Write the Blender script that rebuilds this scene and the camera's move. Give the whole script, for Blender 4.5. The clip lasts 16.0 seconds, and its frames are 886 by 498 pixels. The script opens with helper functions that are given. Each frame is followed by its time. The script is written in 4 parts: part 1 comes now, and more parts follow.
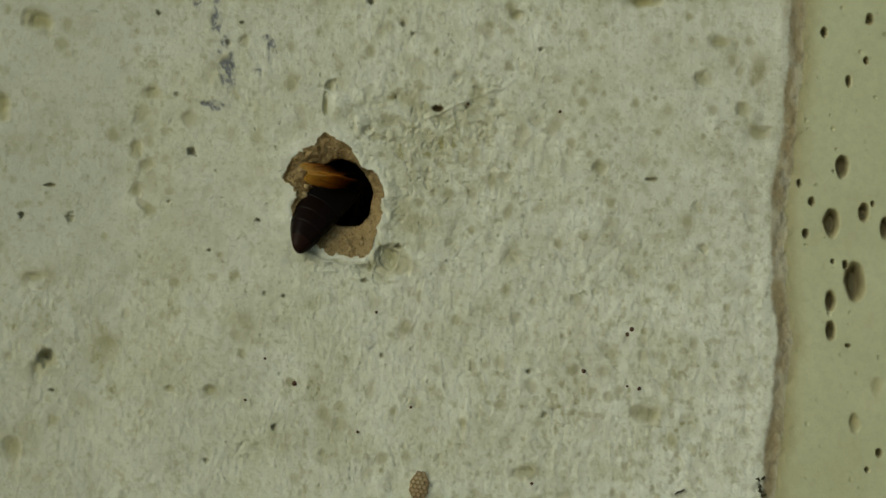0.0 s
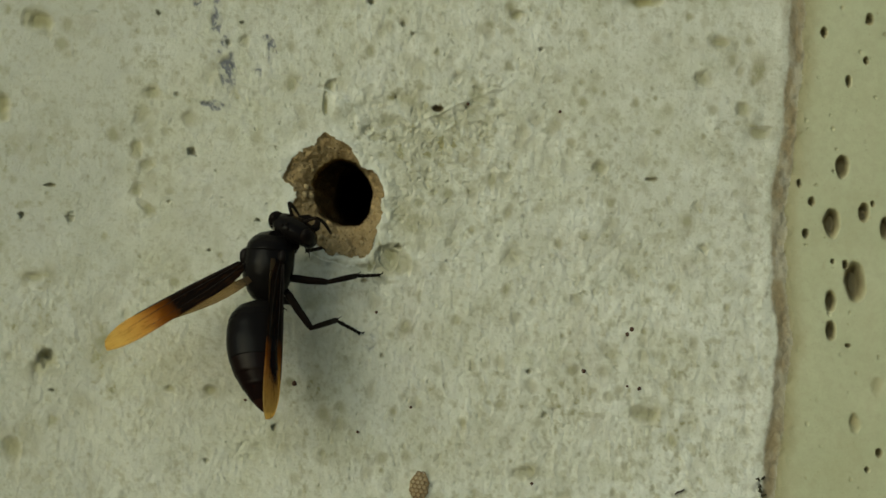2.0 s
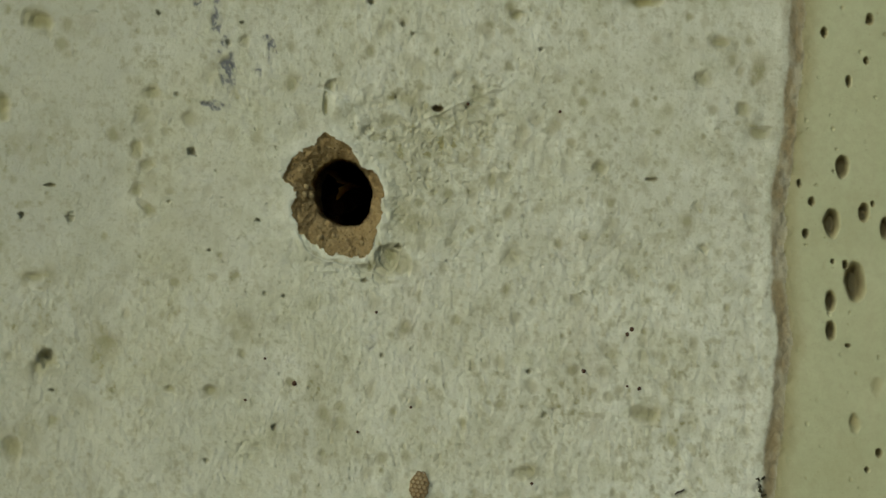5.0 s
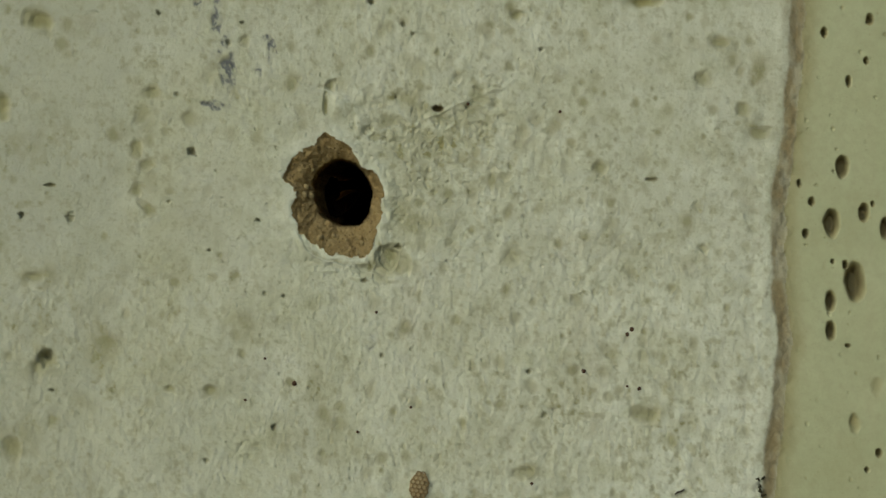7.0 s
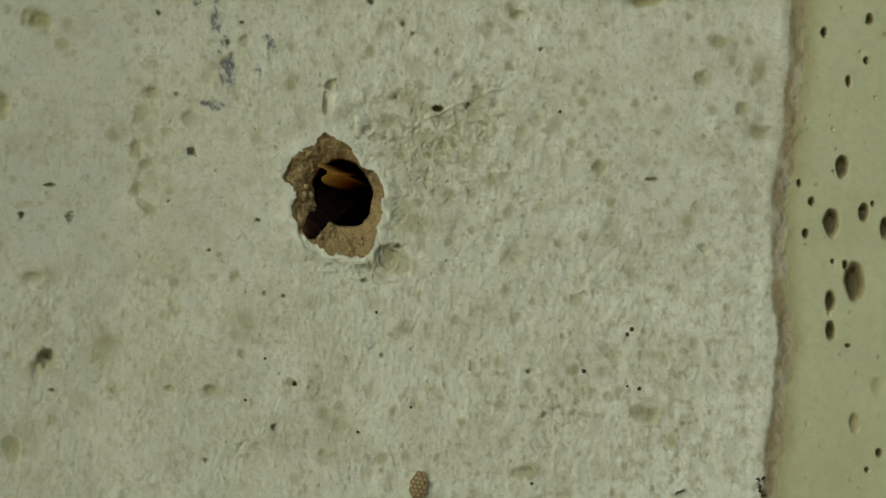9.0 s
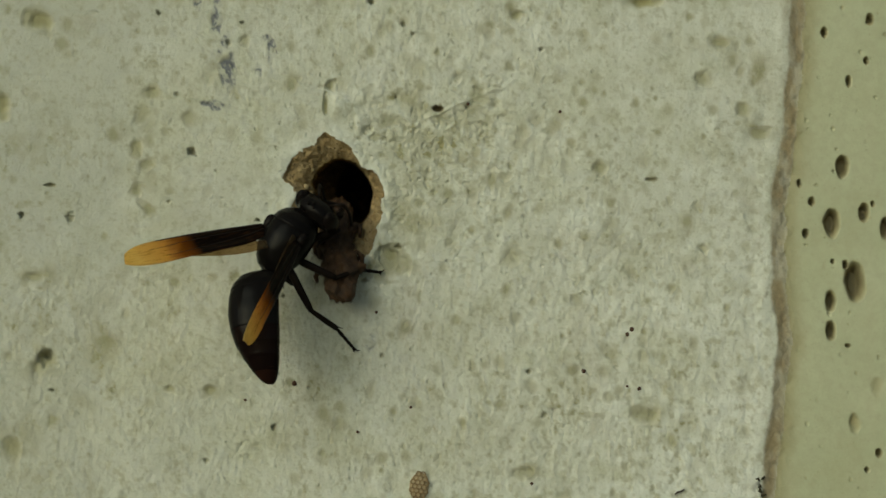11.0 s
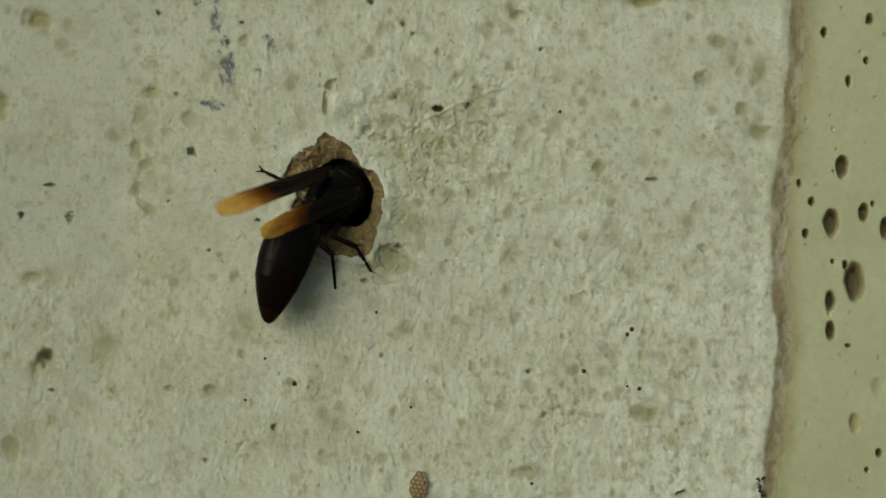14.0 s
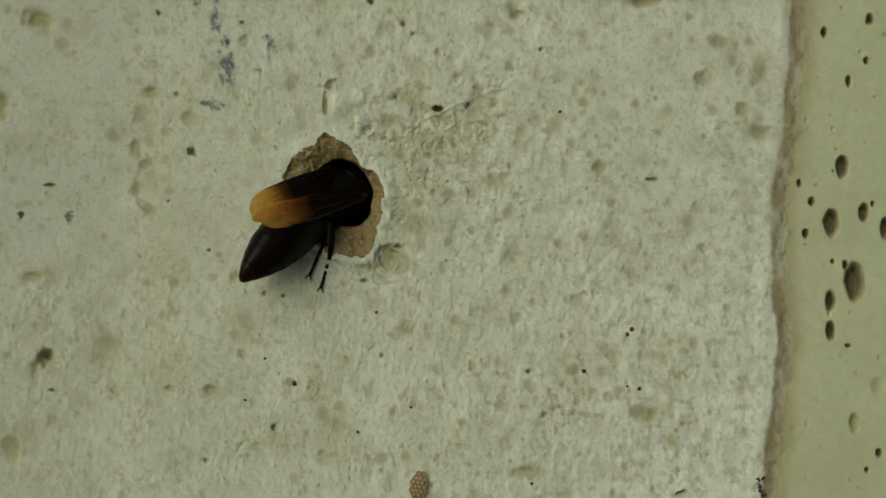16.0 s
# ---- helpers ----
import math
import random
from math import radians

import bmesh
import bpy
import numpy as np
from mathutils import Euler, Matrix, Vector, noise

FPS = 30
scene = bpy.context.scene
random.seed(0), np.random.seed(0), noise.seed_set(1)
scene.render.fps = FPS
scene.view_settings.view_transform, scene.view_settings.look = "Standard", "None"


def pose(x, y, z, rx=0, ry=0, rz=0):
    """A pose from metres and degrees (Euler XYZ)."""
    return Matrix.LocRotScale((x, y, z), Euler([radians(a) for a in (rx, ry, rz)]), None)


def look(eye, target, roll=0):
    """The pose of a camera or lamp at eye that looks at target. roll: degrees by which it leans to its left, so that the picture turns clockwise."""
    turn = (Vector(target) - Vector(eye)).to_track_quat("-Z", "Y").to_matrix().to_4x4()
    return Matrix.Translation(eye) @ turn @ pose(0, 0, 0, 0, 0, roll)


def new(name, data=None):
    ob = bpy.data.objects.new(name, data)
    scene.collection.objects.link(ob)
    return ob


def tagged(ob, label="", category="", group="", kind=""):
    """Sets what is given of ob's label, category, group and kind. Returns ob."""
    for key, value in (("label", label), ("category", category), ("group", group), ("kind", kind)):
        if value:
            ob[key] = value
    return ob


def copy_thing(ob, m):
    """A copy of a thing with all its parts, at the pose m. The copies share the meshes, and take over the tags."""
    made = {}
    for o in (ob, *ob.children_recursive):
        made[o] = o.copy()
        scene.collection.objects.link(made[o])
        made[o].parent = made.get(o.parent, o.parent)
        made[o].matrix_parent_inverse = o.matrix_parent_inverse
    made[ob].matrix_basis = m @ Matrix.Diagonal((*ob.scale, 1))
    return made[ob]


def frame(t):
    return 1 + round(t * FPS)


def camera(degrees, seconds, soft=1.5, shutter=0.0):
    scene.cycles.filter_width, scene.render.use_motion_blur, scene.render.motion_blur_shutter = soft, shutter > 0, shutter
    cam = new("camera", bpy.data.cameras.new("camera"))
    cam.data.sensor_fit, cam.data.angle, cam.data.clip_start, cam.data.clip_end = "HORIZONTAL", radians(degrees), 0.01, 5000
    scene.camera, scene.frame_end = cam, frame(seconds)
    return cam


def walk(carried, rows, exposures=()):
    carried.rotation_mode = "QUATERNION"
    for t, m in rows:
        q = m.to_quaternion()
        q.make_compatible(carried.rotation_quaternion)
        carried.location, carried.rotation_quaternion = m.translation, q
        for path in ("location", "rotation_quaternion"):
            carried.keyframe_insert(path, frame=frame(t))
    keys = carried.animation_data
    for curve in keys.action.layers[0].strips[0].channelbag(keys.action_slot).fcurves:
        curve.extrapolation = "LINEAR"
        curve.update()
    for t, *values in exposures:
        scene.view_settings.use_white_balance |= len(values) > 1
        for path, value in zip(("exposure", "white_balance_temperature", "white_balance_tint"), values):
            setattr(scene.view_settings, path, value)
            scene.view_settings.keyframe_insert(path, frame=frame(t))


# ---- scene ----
import functools

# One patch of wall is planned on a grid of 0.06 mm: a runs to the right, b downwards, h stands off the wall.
U = 0.00006
DEGREES = 24.0
DIST = 784 * U / math.tan(radians(DEGREES / 2))


def spot(a, b, h=0.0):
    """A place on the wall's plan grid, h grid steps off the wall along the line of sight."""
    k = 1 - h * U / DIST
    return Vector(((a - 784) * U * k, -h * U, (441 - b) * U * k))


cam = camera(DEGREES, 16.0, soft=1.6, shutter=0.5)
stand = look((0, -DIST, 0), (0, 0, 0))
walk(cam, [(0, stand), (16, stand)], exposures=[(0, -0.22, 6500, -13), (0.6, -0.21, 6500, -13), (1.05, -0.19, 6500, -13), (1.5, -0.09, 6500, -13), (3.4, -0.09, 6500, -13), (4.3, -0.21, 6500, -13),
                                                    (9.4, -0.21, 6500, -13), (11.0, -0.09, 6500, -13), (13.4, -0.09, 6500, -13), (14.6, -0.16, 6500, -13), (16, -0.18, 6500, -13)])

# ---- light: soft overcast daylight from one side ----
SUN_WAY = Vector((-0.58, -0.70, 0.40)).normalized()
world = bpy.data.worlds.new("sky")
scene.world = world
world.use_nodes = True
wn = world.node_tree.nodes
sky = wn.new("ShaderNodeTexSky")
sky.sky_type, sky.sun_disc = "NISHITA", False
sky.sun_elevation = math.asin(SUN_WAY.z)
sky.sun_rotation = math.atan2(SUN_WAY.x, SUN_WAY.y) % (2 * math.pi)
sky.air_density, sky.dust_density = 1.0, 4.0
wn["Background"].inputs["Strength"].default_value = 0.07
world.node_tree.links.new(sky.outputs[0], wn["Background"].inputs["Color"])
sun = new("sun", bpy.data.lights.new("sun", "SUN"))
sun.data.energy, sun.data.angle, sun.data.color = 1.0, radians(56), (1.0, 0.97, 0.91)
sun.matrix_world = look(SUN_WAY * 6, (0, 0, 0))


# ---- materials ----
class Mat:
    def __init__(self, name, rough=0.8, metal=0.0, spec=0.5):
        self.m = bpy.data.materials.new(name)
        self.m.use_nodes = True
        self.t = self.m.node_tree
        self.b = self.t.nodes["Principled BSDF"]
        self.b.inputs["Roughness"].default_value = rough
        self.b.inputs["Metallic"].default_value = metal
        self.b.inputs["Specular IOR Level"].default_value = spec
        self.co = self.t.nodes.new("ShaderNodeTexCoord").outputs["Object"]

    def link(self, a, b):
        self.t.links.new(a, b)

    def noise(self, size, detail=4, rough=0.6, stretch=None):
        """Noise whose blobs are about size metres across."""
        n = self.t.nodes.new("ShaderNodeTexNoise")
        n.inputs["Scale"].default_value = 1.0 / size
        n.inputs["Detail"].default_value = detail
        n.inputs["Roughness"].default_value = rough
        if stretch:
            mp = self.t.nodes.new("ShaderNodeMapping")
            mp.inputs["Scale"].default_value = stretch
            self.link(self.co, mp.inputs["Vector"])
            self.link(mp.outputs[0], n.inputs["Vector"])
        else:
            self.link(self.co, n.inputs["Vector"])
        return n.outputs["Fac"]

    def cells(self, size):
        n = self.t.nodes.new("ShaderNodeTexVoronoi")
        n.inputs["Scale"].default_value = 1.0 / size
        self.link(self.co, n.inputs["Vector"])
        return n.outputs["Distance"]

    def attr(self, name):
        n = self.t.nodes.new("ShaderNodeAttribute")
        n.attribute_name = name
        return n.outputs["Fac"]

    def ramp(self, fac, stops):
        n = self.t.nodes.new("ShaderNodeValToRGB")
        e = n.color_ramp.elements
        while len(e) < len(stops):
            e.new(0.5)
        for k, (p, c) in zip(e, stops):
            k.position = p
            k.color = (*c, 1) if isinstance(c, tuple) else (c, c, c, 1)
        self.link(fac, n.inputs[0])
        return n.outputs[0]

    def mix(self, fac, a, b, how="MIX"):
        n = self.t.nodes.new("ShaderNodeMix")
        n.data_type, n.blend_type = "RGBA", how
        for socket, v in ((n.inputs[0], fac), (n.inputs[6], a), (n.inputs[7], b)):
            if isinstance(v, tuple):
                socket.default_value = (*v, 1)
            elif isinstance(v, (int, float)):
                socket.default_value = v
            else:
                self.link(v, socket)
        return n.outputs[2]

    def math(self, how, a, b):
        n = self.t.nodes.new("ShaderNodeMath")
        n.operation, n.use_clamp = how, True
        for socket, v in ((n.inputs[0], a), (n.inputs[1], b)):
            if isinstance(v, (int, float)):
                socket.default_value = v
            else:
                self.link(v, socket)
        return n.outputs[0]

    def color(self, c):
        if isinstance(c, tuple):
            self.b.inputs["Base Color"].default_value = (*c, 1)
        else:
            self.link(c, self.b.inputs["Base Color"])
        return self

    def bump(self, fac, height, strength=1.0):
        n = self.t.nodes.new("ShaderNodeBump")
        n.inputs["Strength"].default_value = strength
        n.inputs["Distance"].default_value = height
        self.link(fac, n.inputs["Height"])
        self.link(n.outputs[0], self.b.inputs["Normal"])
        return self


def plaster_paint():
    m = Mat("limewashed_plaster", 0.82, spec=0.3)
    tone = m.ramp(m.noise(0.009, 6, 0.6), [(0.32, (0.60, 0.605, 0.48)), (0.68, (0.755, 0.76, 0.69))])
    fine = m.ramp(m.noise(0.00045, 5, 0.75), [(0.3, (0.70, 0.70, 0.62)), (0.5, (0.92, 0.92, 0.90)), (0.7, (1.06, 1.06, 1.05))])
    c = m.mix(0.42, tone, fine, "MULTIPLY")
    # thin grey coat, which also carries the light's falloff to the left
    c = m.mix(m.attr("wash"), c, m.mix(m.noise(0.003, 5), (0.44, 0.45, 0.40), (0.56, 0.57, 0.52)))
    grey = m.ramp(m.noise(0.0022, 5, 0.65), [(0.52, 0.0), (0.72, 0.55)])
    c = m.mix(grey, c, (0.52, 0.53, 0.50))
    c = m.mix(m.attr("fresh"), c, (0.83, 0.84, 0.78))
    c = m.mix(m.attr("stain"), c, m.mix(m.noise(0.0012, 4), (0.26, 0.24, 0.11), (0.41, 0.385, 0.225)))
    c = m.mix(m.attr("rust"), c, m.mix(m.noise(0.0008, 4), (0.20, 0.145, 0.07), (0.37, 0.29, 0.16)))
    c = m.mix(m.attr("blue"), c, m.mix(m.noise(0.0006, 4), (0.11, 0.115, 0.145), (0.25, 0.26, 0.30)))
    # near-black: dirt at the joint, and shade painted into the deep pits
    c = m.mix(m.attr("grime_shade"), c, (0.05, 0.05, 0.045))
    m.color(c)
    return m.bump(m.mix(0.6, m.noise(0.0012, 4), m.noise(0.0003, 5, 0.75)), 0.00026, 0.8).m


def strip_paint():
    m = Mat("smooth_cream_paint", 0.55, spec=0.4)
    c = m.ramp(m.noise(0.009, 5), [(0.3, (0.505, 0.525, 0.355)), (0.7, (0.575, 0.59, 0.42))])
    c = m.mix(m.ramp(m.noise(0.0012, 6, 0.75), [(0.42, 0.0), (0.75, 0.5)]), c, (0.41, 0.39, 0.25))
    c = m.mix(m.ramp(m.noise(0.00035, 4, 0.7), [(0.62, 0.0), (0.74, 0.5)]), c, (0.30, 0.27, 0.16))
    c = m.mix(m.attr("stain"), c, (0.35, 0.30, 0.16))
    c = m.mix(m.attr("rust"), c, m.mix(m.noise(0.0008, 4), (0.21, 0.155, 0.07), (0.40, 0.32, 0.17)))
    # near-black: joint dirt, and painted shade inside the air holes
    c = m.mix(m.attr("grime_shade"), c, (0.05, 0.045, 0.03))
    m.color(c)
    return m.bump(m.noise(0.0009, 6, 0.7), 0.00012, 0.7).m


def mortar():
    m = Mat("bare_brown_mortar", 0.95, spec=0.15)
    c = m.ramp(m.noise(0.0011, 6, 0.75), [(0.25, (0.19, 0.13, 0.060)), (0.5, (0.355, 0.262, 0.135)), (0.75, (0.48, 0.375, 0.215))])
    c = m.mix(m.ramp(m.cells(0.00055), [(0.10, 0.75), (0.22, 0.0)]), c, (0.06, 0.04, 0.025))
    c = m.mix(m.ramp(m.noise(0.0003, 3), [(0.64, 0.0), (0.74, 0.6)]), c, (0.56, 0.47, 0.31))
    m.color(c)
    return m.bump(m.noise(0.0004, 5, 0.75), 0.0003, 1.0).m


def shell_black(name, base=(0.005, 0.0047, 0.0047), tip=(0.0075, 0.0062, 0.006), rough=0.15):
    m = Mat(name, rough, spec=0.03)
    m.b.inputs["Coat Weight"].default_value, m.b.inputs["Coat Roughness"].default_value = 0.06, 0.08
    m.color(m.mix(m.noise(0.0011, 4), base, tip))
    return m.bump(m.mix(0.5, m.cells(0.00018), m.noise(0.0012, 3, 0.6)), 0.00006, 0.45).m


def wing_film(name, dark, middle, amber, start, clear, glow=(0.97, 0.76, 0.36)):
    """A smoky membrane that turns amber towards its tip; clear: how much light passes straight through the tip."""
    m = Mat(name, 0.35, spec=0.05)
    along = m.math("ADD", m.attr("along"), m.math("MULTIPLY", m.math("SUBTRACT", m.noise(0.0016, 3), 0.5), 0.12))
    turn = m.ramp(along, [(start - 0.03, 0.0), (start + 0.2, 1.0)])
    c = m.mix(turn, dark, m.mix(m.ramp(along, [(start + 0.08, 0.0), (0.92, 1.0)]), middle, amber))
    vein = m.ramp(m.noise(0.0007, 4, stretch=(3, 0.5, 1)), [(0.5, 0.0), (0.68, 0.38)])
    c = m.mix(vein, c, (0.09, 0.035, 0.012))
    m.color(c)
    shade = m.t.nodes.new("ShaderNodeBsdfTranslucent")
    m.link(c, shade.inputs["Color"])
    a = m.t.nodes.new("ShaderNodeMixShader")
    a.inputs[0].default_value = 0.4
    m.link(m.b.outputs[0], a.inputs[1])
    m.link(shade.outputs[0], a.inputs[2])
    thin = m.t.nodes.new("ShaderNodeBsdfTransparent")
    m.link(m.mix(turn, (0.3, 0.2, 0.12), glow), thin.inputs["Color"])
    z = m.t.nodes.new("ShaderNodeMixShader")
    m.link(m.math("MULTIPLY", turn, clear), z.inputs[0])
    m.link(a.outputs[0], z.inputs[1])
    m.link(thin.outputs[0], z.inputs[2])
    m.link(z.outputs[0], m.t.nodes["Material Output"].inputs["Surface"])
    return m.m


def plain(name, c1, c2, size, rough=0.8, height=0.0001):
    m = Mat(name, rough, spec=0.3)
    m.color(m.ramp(m.noise(size, 5, 0.65), [(0.3, c1), (0.7, c2)]))
    return m.bump(m.noise(size * 0.5, 4), height, 0.8).m


PLASTER, STRIP, MORTAR = plaster_paint(), strip_paint(), mortar()
BLACK = shell_black("black_chitin")
GASTER = shell_black("dark_brown_chitin", (0.005, 0.0037, 0.0035), (0.009, 0.0042, 0.0034), 0.2)
GASTER_END = shell_black("red_brown_chitin", (0.010, 0.0055, 0.0045), (0.021, 0.008, 0.005), 0.28)
EYE = shell_black("dark_eye", (0.006, 0.005, 0.005), (0.010, 0.007, 0.006), 0.12)
LEGS = shell_black("black_leg", (0.007, 0.006, 0.006), (0.016, 0.010, 0.007), 0.5)
FOREWING = wing_film("smoky_amber_wing", (0.007, 0.0045, 0.0035), (0.58, 0.18, 0.018), (0.92, 0.68, 0.26), 0.52, 0.6)
HINDWING = wing_film("pale_amber_wing", (0.05, 0.035, 0.02), (0.16, 0.12, 0.07), (0.22, 0.17, 0.11), 0.02, 0.72, (0.72, 0.6, 0.42))
VEIN = plain("wing_vein", (0.008, 0.004, 0.003), (0.015, 0.007, 0.004), 0.001, 0.6)
HUSK = plain("husk_brown", (0.015, 0.008, 0.0045), (0.080, 0.040, 0.017), 0.0011, 0.55, 0.0005)
NET = plain("netted_brown", (0.24, 0.16, 0.08), (0.36, 0.265, 0.15), 0.0007, 0.7)
NET_FILL = plain("netted_pale", (0.40, 0.31, 0.19), (0.53, 0.43, 0.28), 0.0006, 0.8)
SPECK = plain("dark_speck", (0.05, 0.025, 0.016), (0.12, 0.06, 0.04), 0.0004, 0.55)
GRAIN = plain("sand_grain", (0.33, 0.25, 0.13), (0.48, 0.38, 0.22), 0.0003, 0.8)
MOSS = plain("black_moss", (0.02, 0.02, 0.012), (0.07, 0.06, 0.035), 0.0003, 0.95)
GROUND = plain("trodden_earth", (0.10, 0.09, 0.05), (0.17, 0.15, 0.09), 0.15, 0.95, 0.01)


# ---- the wall: one relief, cut into painted plaster, the broken hole, the joint and the smooth strip ----
@functools.lru_cache(None)
def dice_table(seed):
    p, q = np.meshgrid(np.arange(290) % 289, np.arange(290) % 289, indexing="ij")
    w = np.sin(p * 127.1 + q * 311.7 + seed * 74.7) * 43758.5453
    return (w - np.floor(w)).ravel()


def lattice(x, y, seed):
    i, j = np.floor(x), np.floor(y)
    u, v = x - i, y - j
    u, v = u * u * (3 - 2 * u), v * v * (3 - 2 * v)
    table = dice_table(seed)
    k = (i.astype(np.int64) % 289) * 290 + j.astype(np.int64) % 289
    lo, hi = table[k], table[k + 1]
    lo = lo + (table[k + 290] - lo) * u
    hi = hi + (table[k + 291] - hi) * u
    return lo + (hi - lo) * v


def rough(x, y, size, octaves, seed, tall=1.0):
    """Layered noise about zero, with blobs of that size, tall times as high as wide."""
    total, weight, out = 0.0, 1.0, 0.0
    for k in range(octaves):
        out = out + weight * (lattice(x / size + 17.3 * k, y / (size * tall) + 9.1 * k, seed + k) - 0.5)
        total += weight
        weight *= 0.55
        size *= 0.5
    return out / total * 2


def pebbles(x, y, size, seed):
    """Rounded lumps of about that size with creases between them, from 0 to 1."""
    x, y = x / size, y / (size * 1.15)
    i, j = np.floor(x), np.floor(y)
    best = np.full(x.shape, 9.0)
    for di in (-1, 0, 1):
        for dj in (-1, 0, 1):
            k = ((i + di).astype(np.int64) % 289) * 290 + (j + dj).astype(np.int64) % 289
            best = np.minimum(best, (i + di + dice_table(seed)[k] - x) ** 2 + (j + dj + dice_table(seed + 1)[k] - y) ** 2)
    return np.sqrt(np.clip(1 - best, 0, 1))


def axis(stops, far):
    """Grid lines between stops (place, step), growing outwards to the far ends."""
    lines = []
    for (p, step), (q, _) in zip(stops, stops[1:]):
        n = max(1, round((q - p) / step))
        lines += [p + (q - p) * k / n for k in range(n)]
    lines.append(stops[-1][0])
    for side, end in ((-1, far[0]), (1, far[1])):
        step, place = 3.0, lines[0] if side < 0 else lines[-1]
        more = []
        while (end - place) * side > step * 1.6:
            place += side * step
            more.append(place)
            step *= 1.3
        more.append(end)
        lines = more[::-1] + lines if side < 0 else lines + more
    return np.array(lines)


FLOOR_Z, WALL_TOP, WALL_HALF = -1.4, 1.2, 1.6
A_LINES = axis([(-40, 2.0), (480, 1.3), (800, 2.0), (1610, 2.0)], (784 - WALL_HALF / U, 784 + WALL_HALF / U))
B_LINES = axis([(-30, 2.0), (215, 1.3), (520, 2.0), (912, 2.0)], (441 - WALL_TOP / U, 441 - FLOOR_Z / U))
GA, GB = np.meshgrid(A_LINES, B_LINES)

# the broken hole: radii by angle, anticlockwise from the right, of the paint's edge and of the burrow behind it
HOLE = (605.0, 343.0)
RIM_AT = [0, 30, 45, 60, 75, 90, 105, 120, 135, 150, 165, 172, 185, 195, 205, 212, 220, 235, 250, 265, 280, 290, 300, 315, 330, 345, 360]
RIM_R = [75, 68, 57, 58, 73, 93, 110, 100, 105, 110, 112, 88, 83, 94, 97, 94, 104, 102, 102, 109, 113, 119, 109, 88, 78, 75, 75]
BORE_AT = [0, 30, 60, 90, 120, 150, 180, 210, 240, 270, 300, 315, 330, 360]
BORE_R = [52, 49, 53, 60, 61, 55, 48, 50, 52, 55, 62, 62, 56, 52]


def smooth(x, lo, hi):
    t = np.clip((x - lo) / (hi - lo), 0, 1)
    return t * t * (3 - 2 * t)


def relief():
    a, b = GA, GB
    h = 0.20 * rough(a, b, 260, 3, 1) + 0.09 * rough(a, b, 60, 3, 5, 1.3)
    side = smooth(a, 560, 760) * (1 - 0.35 * smooth(a, 1000, 1300))
    # trowelled smooth in places, grainy in others
    calm = 1 - 0.6 * np.exp(-((a - 740) / 120) ** 2 - ((b - 290) / 130) ** 2)
    grainy = calm * (0.22 + 0.78 * smooth(rough(a, b, 150, 4, 3) + 0.35 * side + 0.25 * smooth(b, 380, 560) - 0.85 * smooth(a, 950, 1150) * (1 - smooth(b, 330, 480)), -0.25, 0.55))
    h += (0.06 + 0.04 * side) * (0.4 + 0.6 * grainy) * rough(a, b, 26, 3, 11, 1.25)
    h += grainy * (0.072 * rough(a, b, 11, 2, 21, 1.5) + 0.045 * rough(a, b, 5.5, 2, 22, 1.5))
    # hollows where the wash has flaked, with smooth ridges between
    lumpy = 0.12 + 0.88 * smooth(0.3 * rough(a, b, 110, 3, 28) + 0.75 * np.exp(-((a - 770) / 150) ** 2 - ((b - 240) / 110) ** 2) + 0.12 * smooth(a, 620, 820) * smooth(b, 380, 520), 0.15, 0.75)
    lumps = pebbles(a + 10 * rough(a, b, 30, 2, 34), b + 12 * rough(a, b, 30, 2, 35), 21, 8) + 0.5 * pebbles(a + 5 * rough(a, b, 14, 2, 36), b, 11, 12)
    hollow = smooth(lumps, 0.78, 1.08) * lumpy * smooth(rough(a, b, 50, 3, 32), -0.12, 0.2)
    h += 0.03 * lumpy * lumps - hollow * (0.06 - 0.06 * rough(a, b, 7, 3, 40))
    # thin torn ridges of limewash
    torn = 1 - np.abs(rough(a + 0.35 * b, b, 34, 3, 24, 1.5)) * 5
    h += 0.025 * np.clip(torn, 0, 1) * smooth(rough(a, b, 90, 3, 26), 0.0, 0.5) * smooth(a, 560, 700)
    brushed = np.exp(-((a - 620) / 130) ** 2 - ((b - 60) / 130) ** 2)
    h += 0.06 * brushed * rough(a, b, 8, 3, 23, 3.0)
    # chipped patches, thickest beside the hole
    chips = 0.35 + 0.65 * np.exp(-((a - 770) / 150) ** 2 - ((b - 250) / 95) ** 2) + 0.3 * smooth(a, 640, 800) * (1 - smooth(a, 1120, 1300))
    worn = smooth(rough(a, b, 30, 4, 25, 1.2), 0.28 - 0.22 * chips, 0.58 - 0.22 * chips)
    h -= (0.04 + 0.08 * np.exp(-((a - 745) / 110) ** 2 - ((b - 260) / 80) ** 2)) * worn
    patchy = smooth(rough(a, b, 140, 4, 33), -0.35, 0.4)
    stain = 0.13 * smooth(rough(a, b, 95, 4, 31), 0.0, 0.6) + 0.34 * (0.15 + 0.7 * patchy) * smooth(rough(a, b, 24, 3, 37, 1.2), 0.2, 0.55)
    speckled = np.clip(patchy * 0.6 + np.exp(-((a - 770) / 130) ** 2 - ((b - 260) / 120) ** 2) + 0.5 * smooth(a, 700, 900) * smooth(b, 420, 600), 0, 1)
    stain += 0.5 * (0.3 + 0.7 * speckled) * smooth(rough(a, b, 12, 3, 39, 1.2), 0.14, 0.5) + 0.25 * smooth(rough(a, b, 6, 2, 38), 0.2, 0.6)
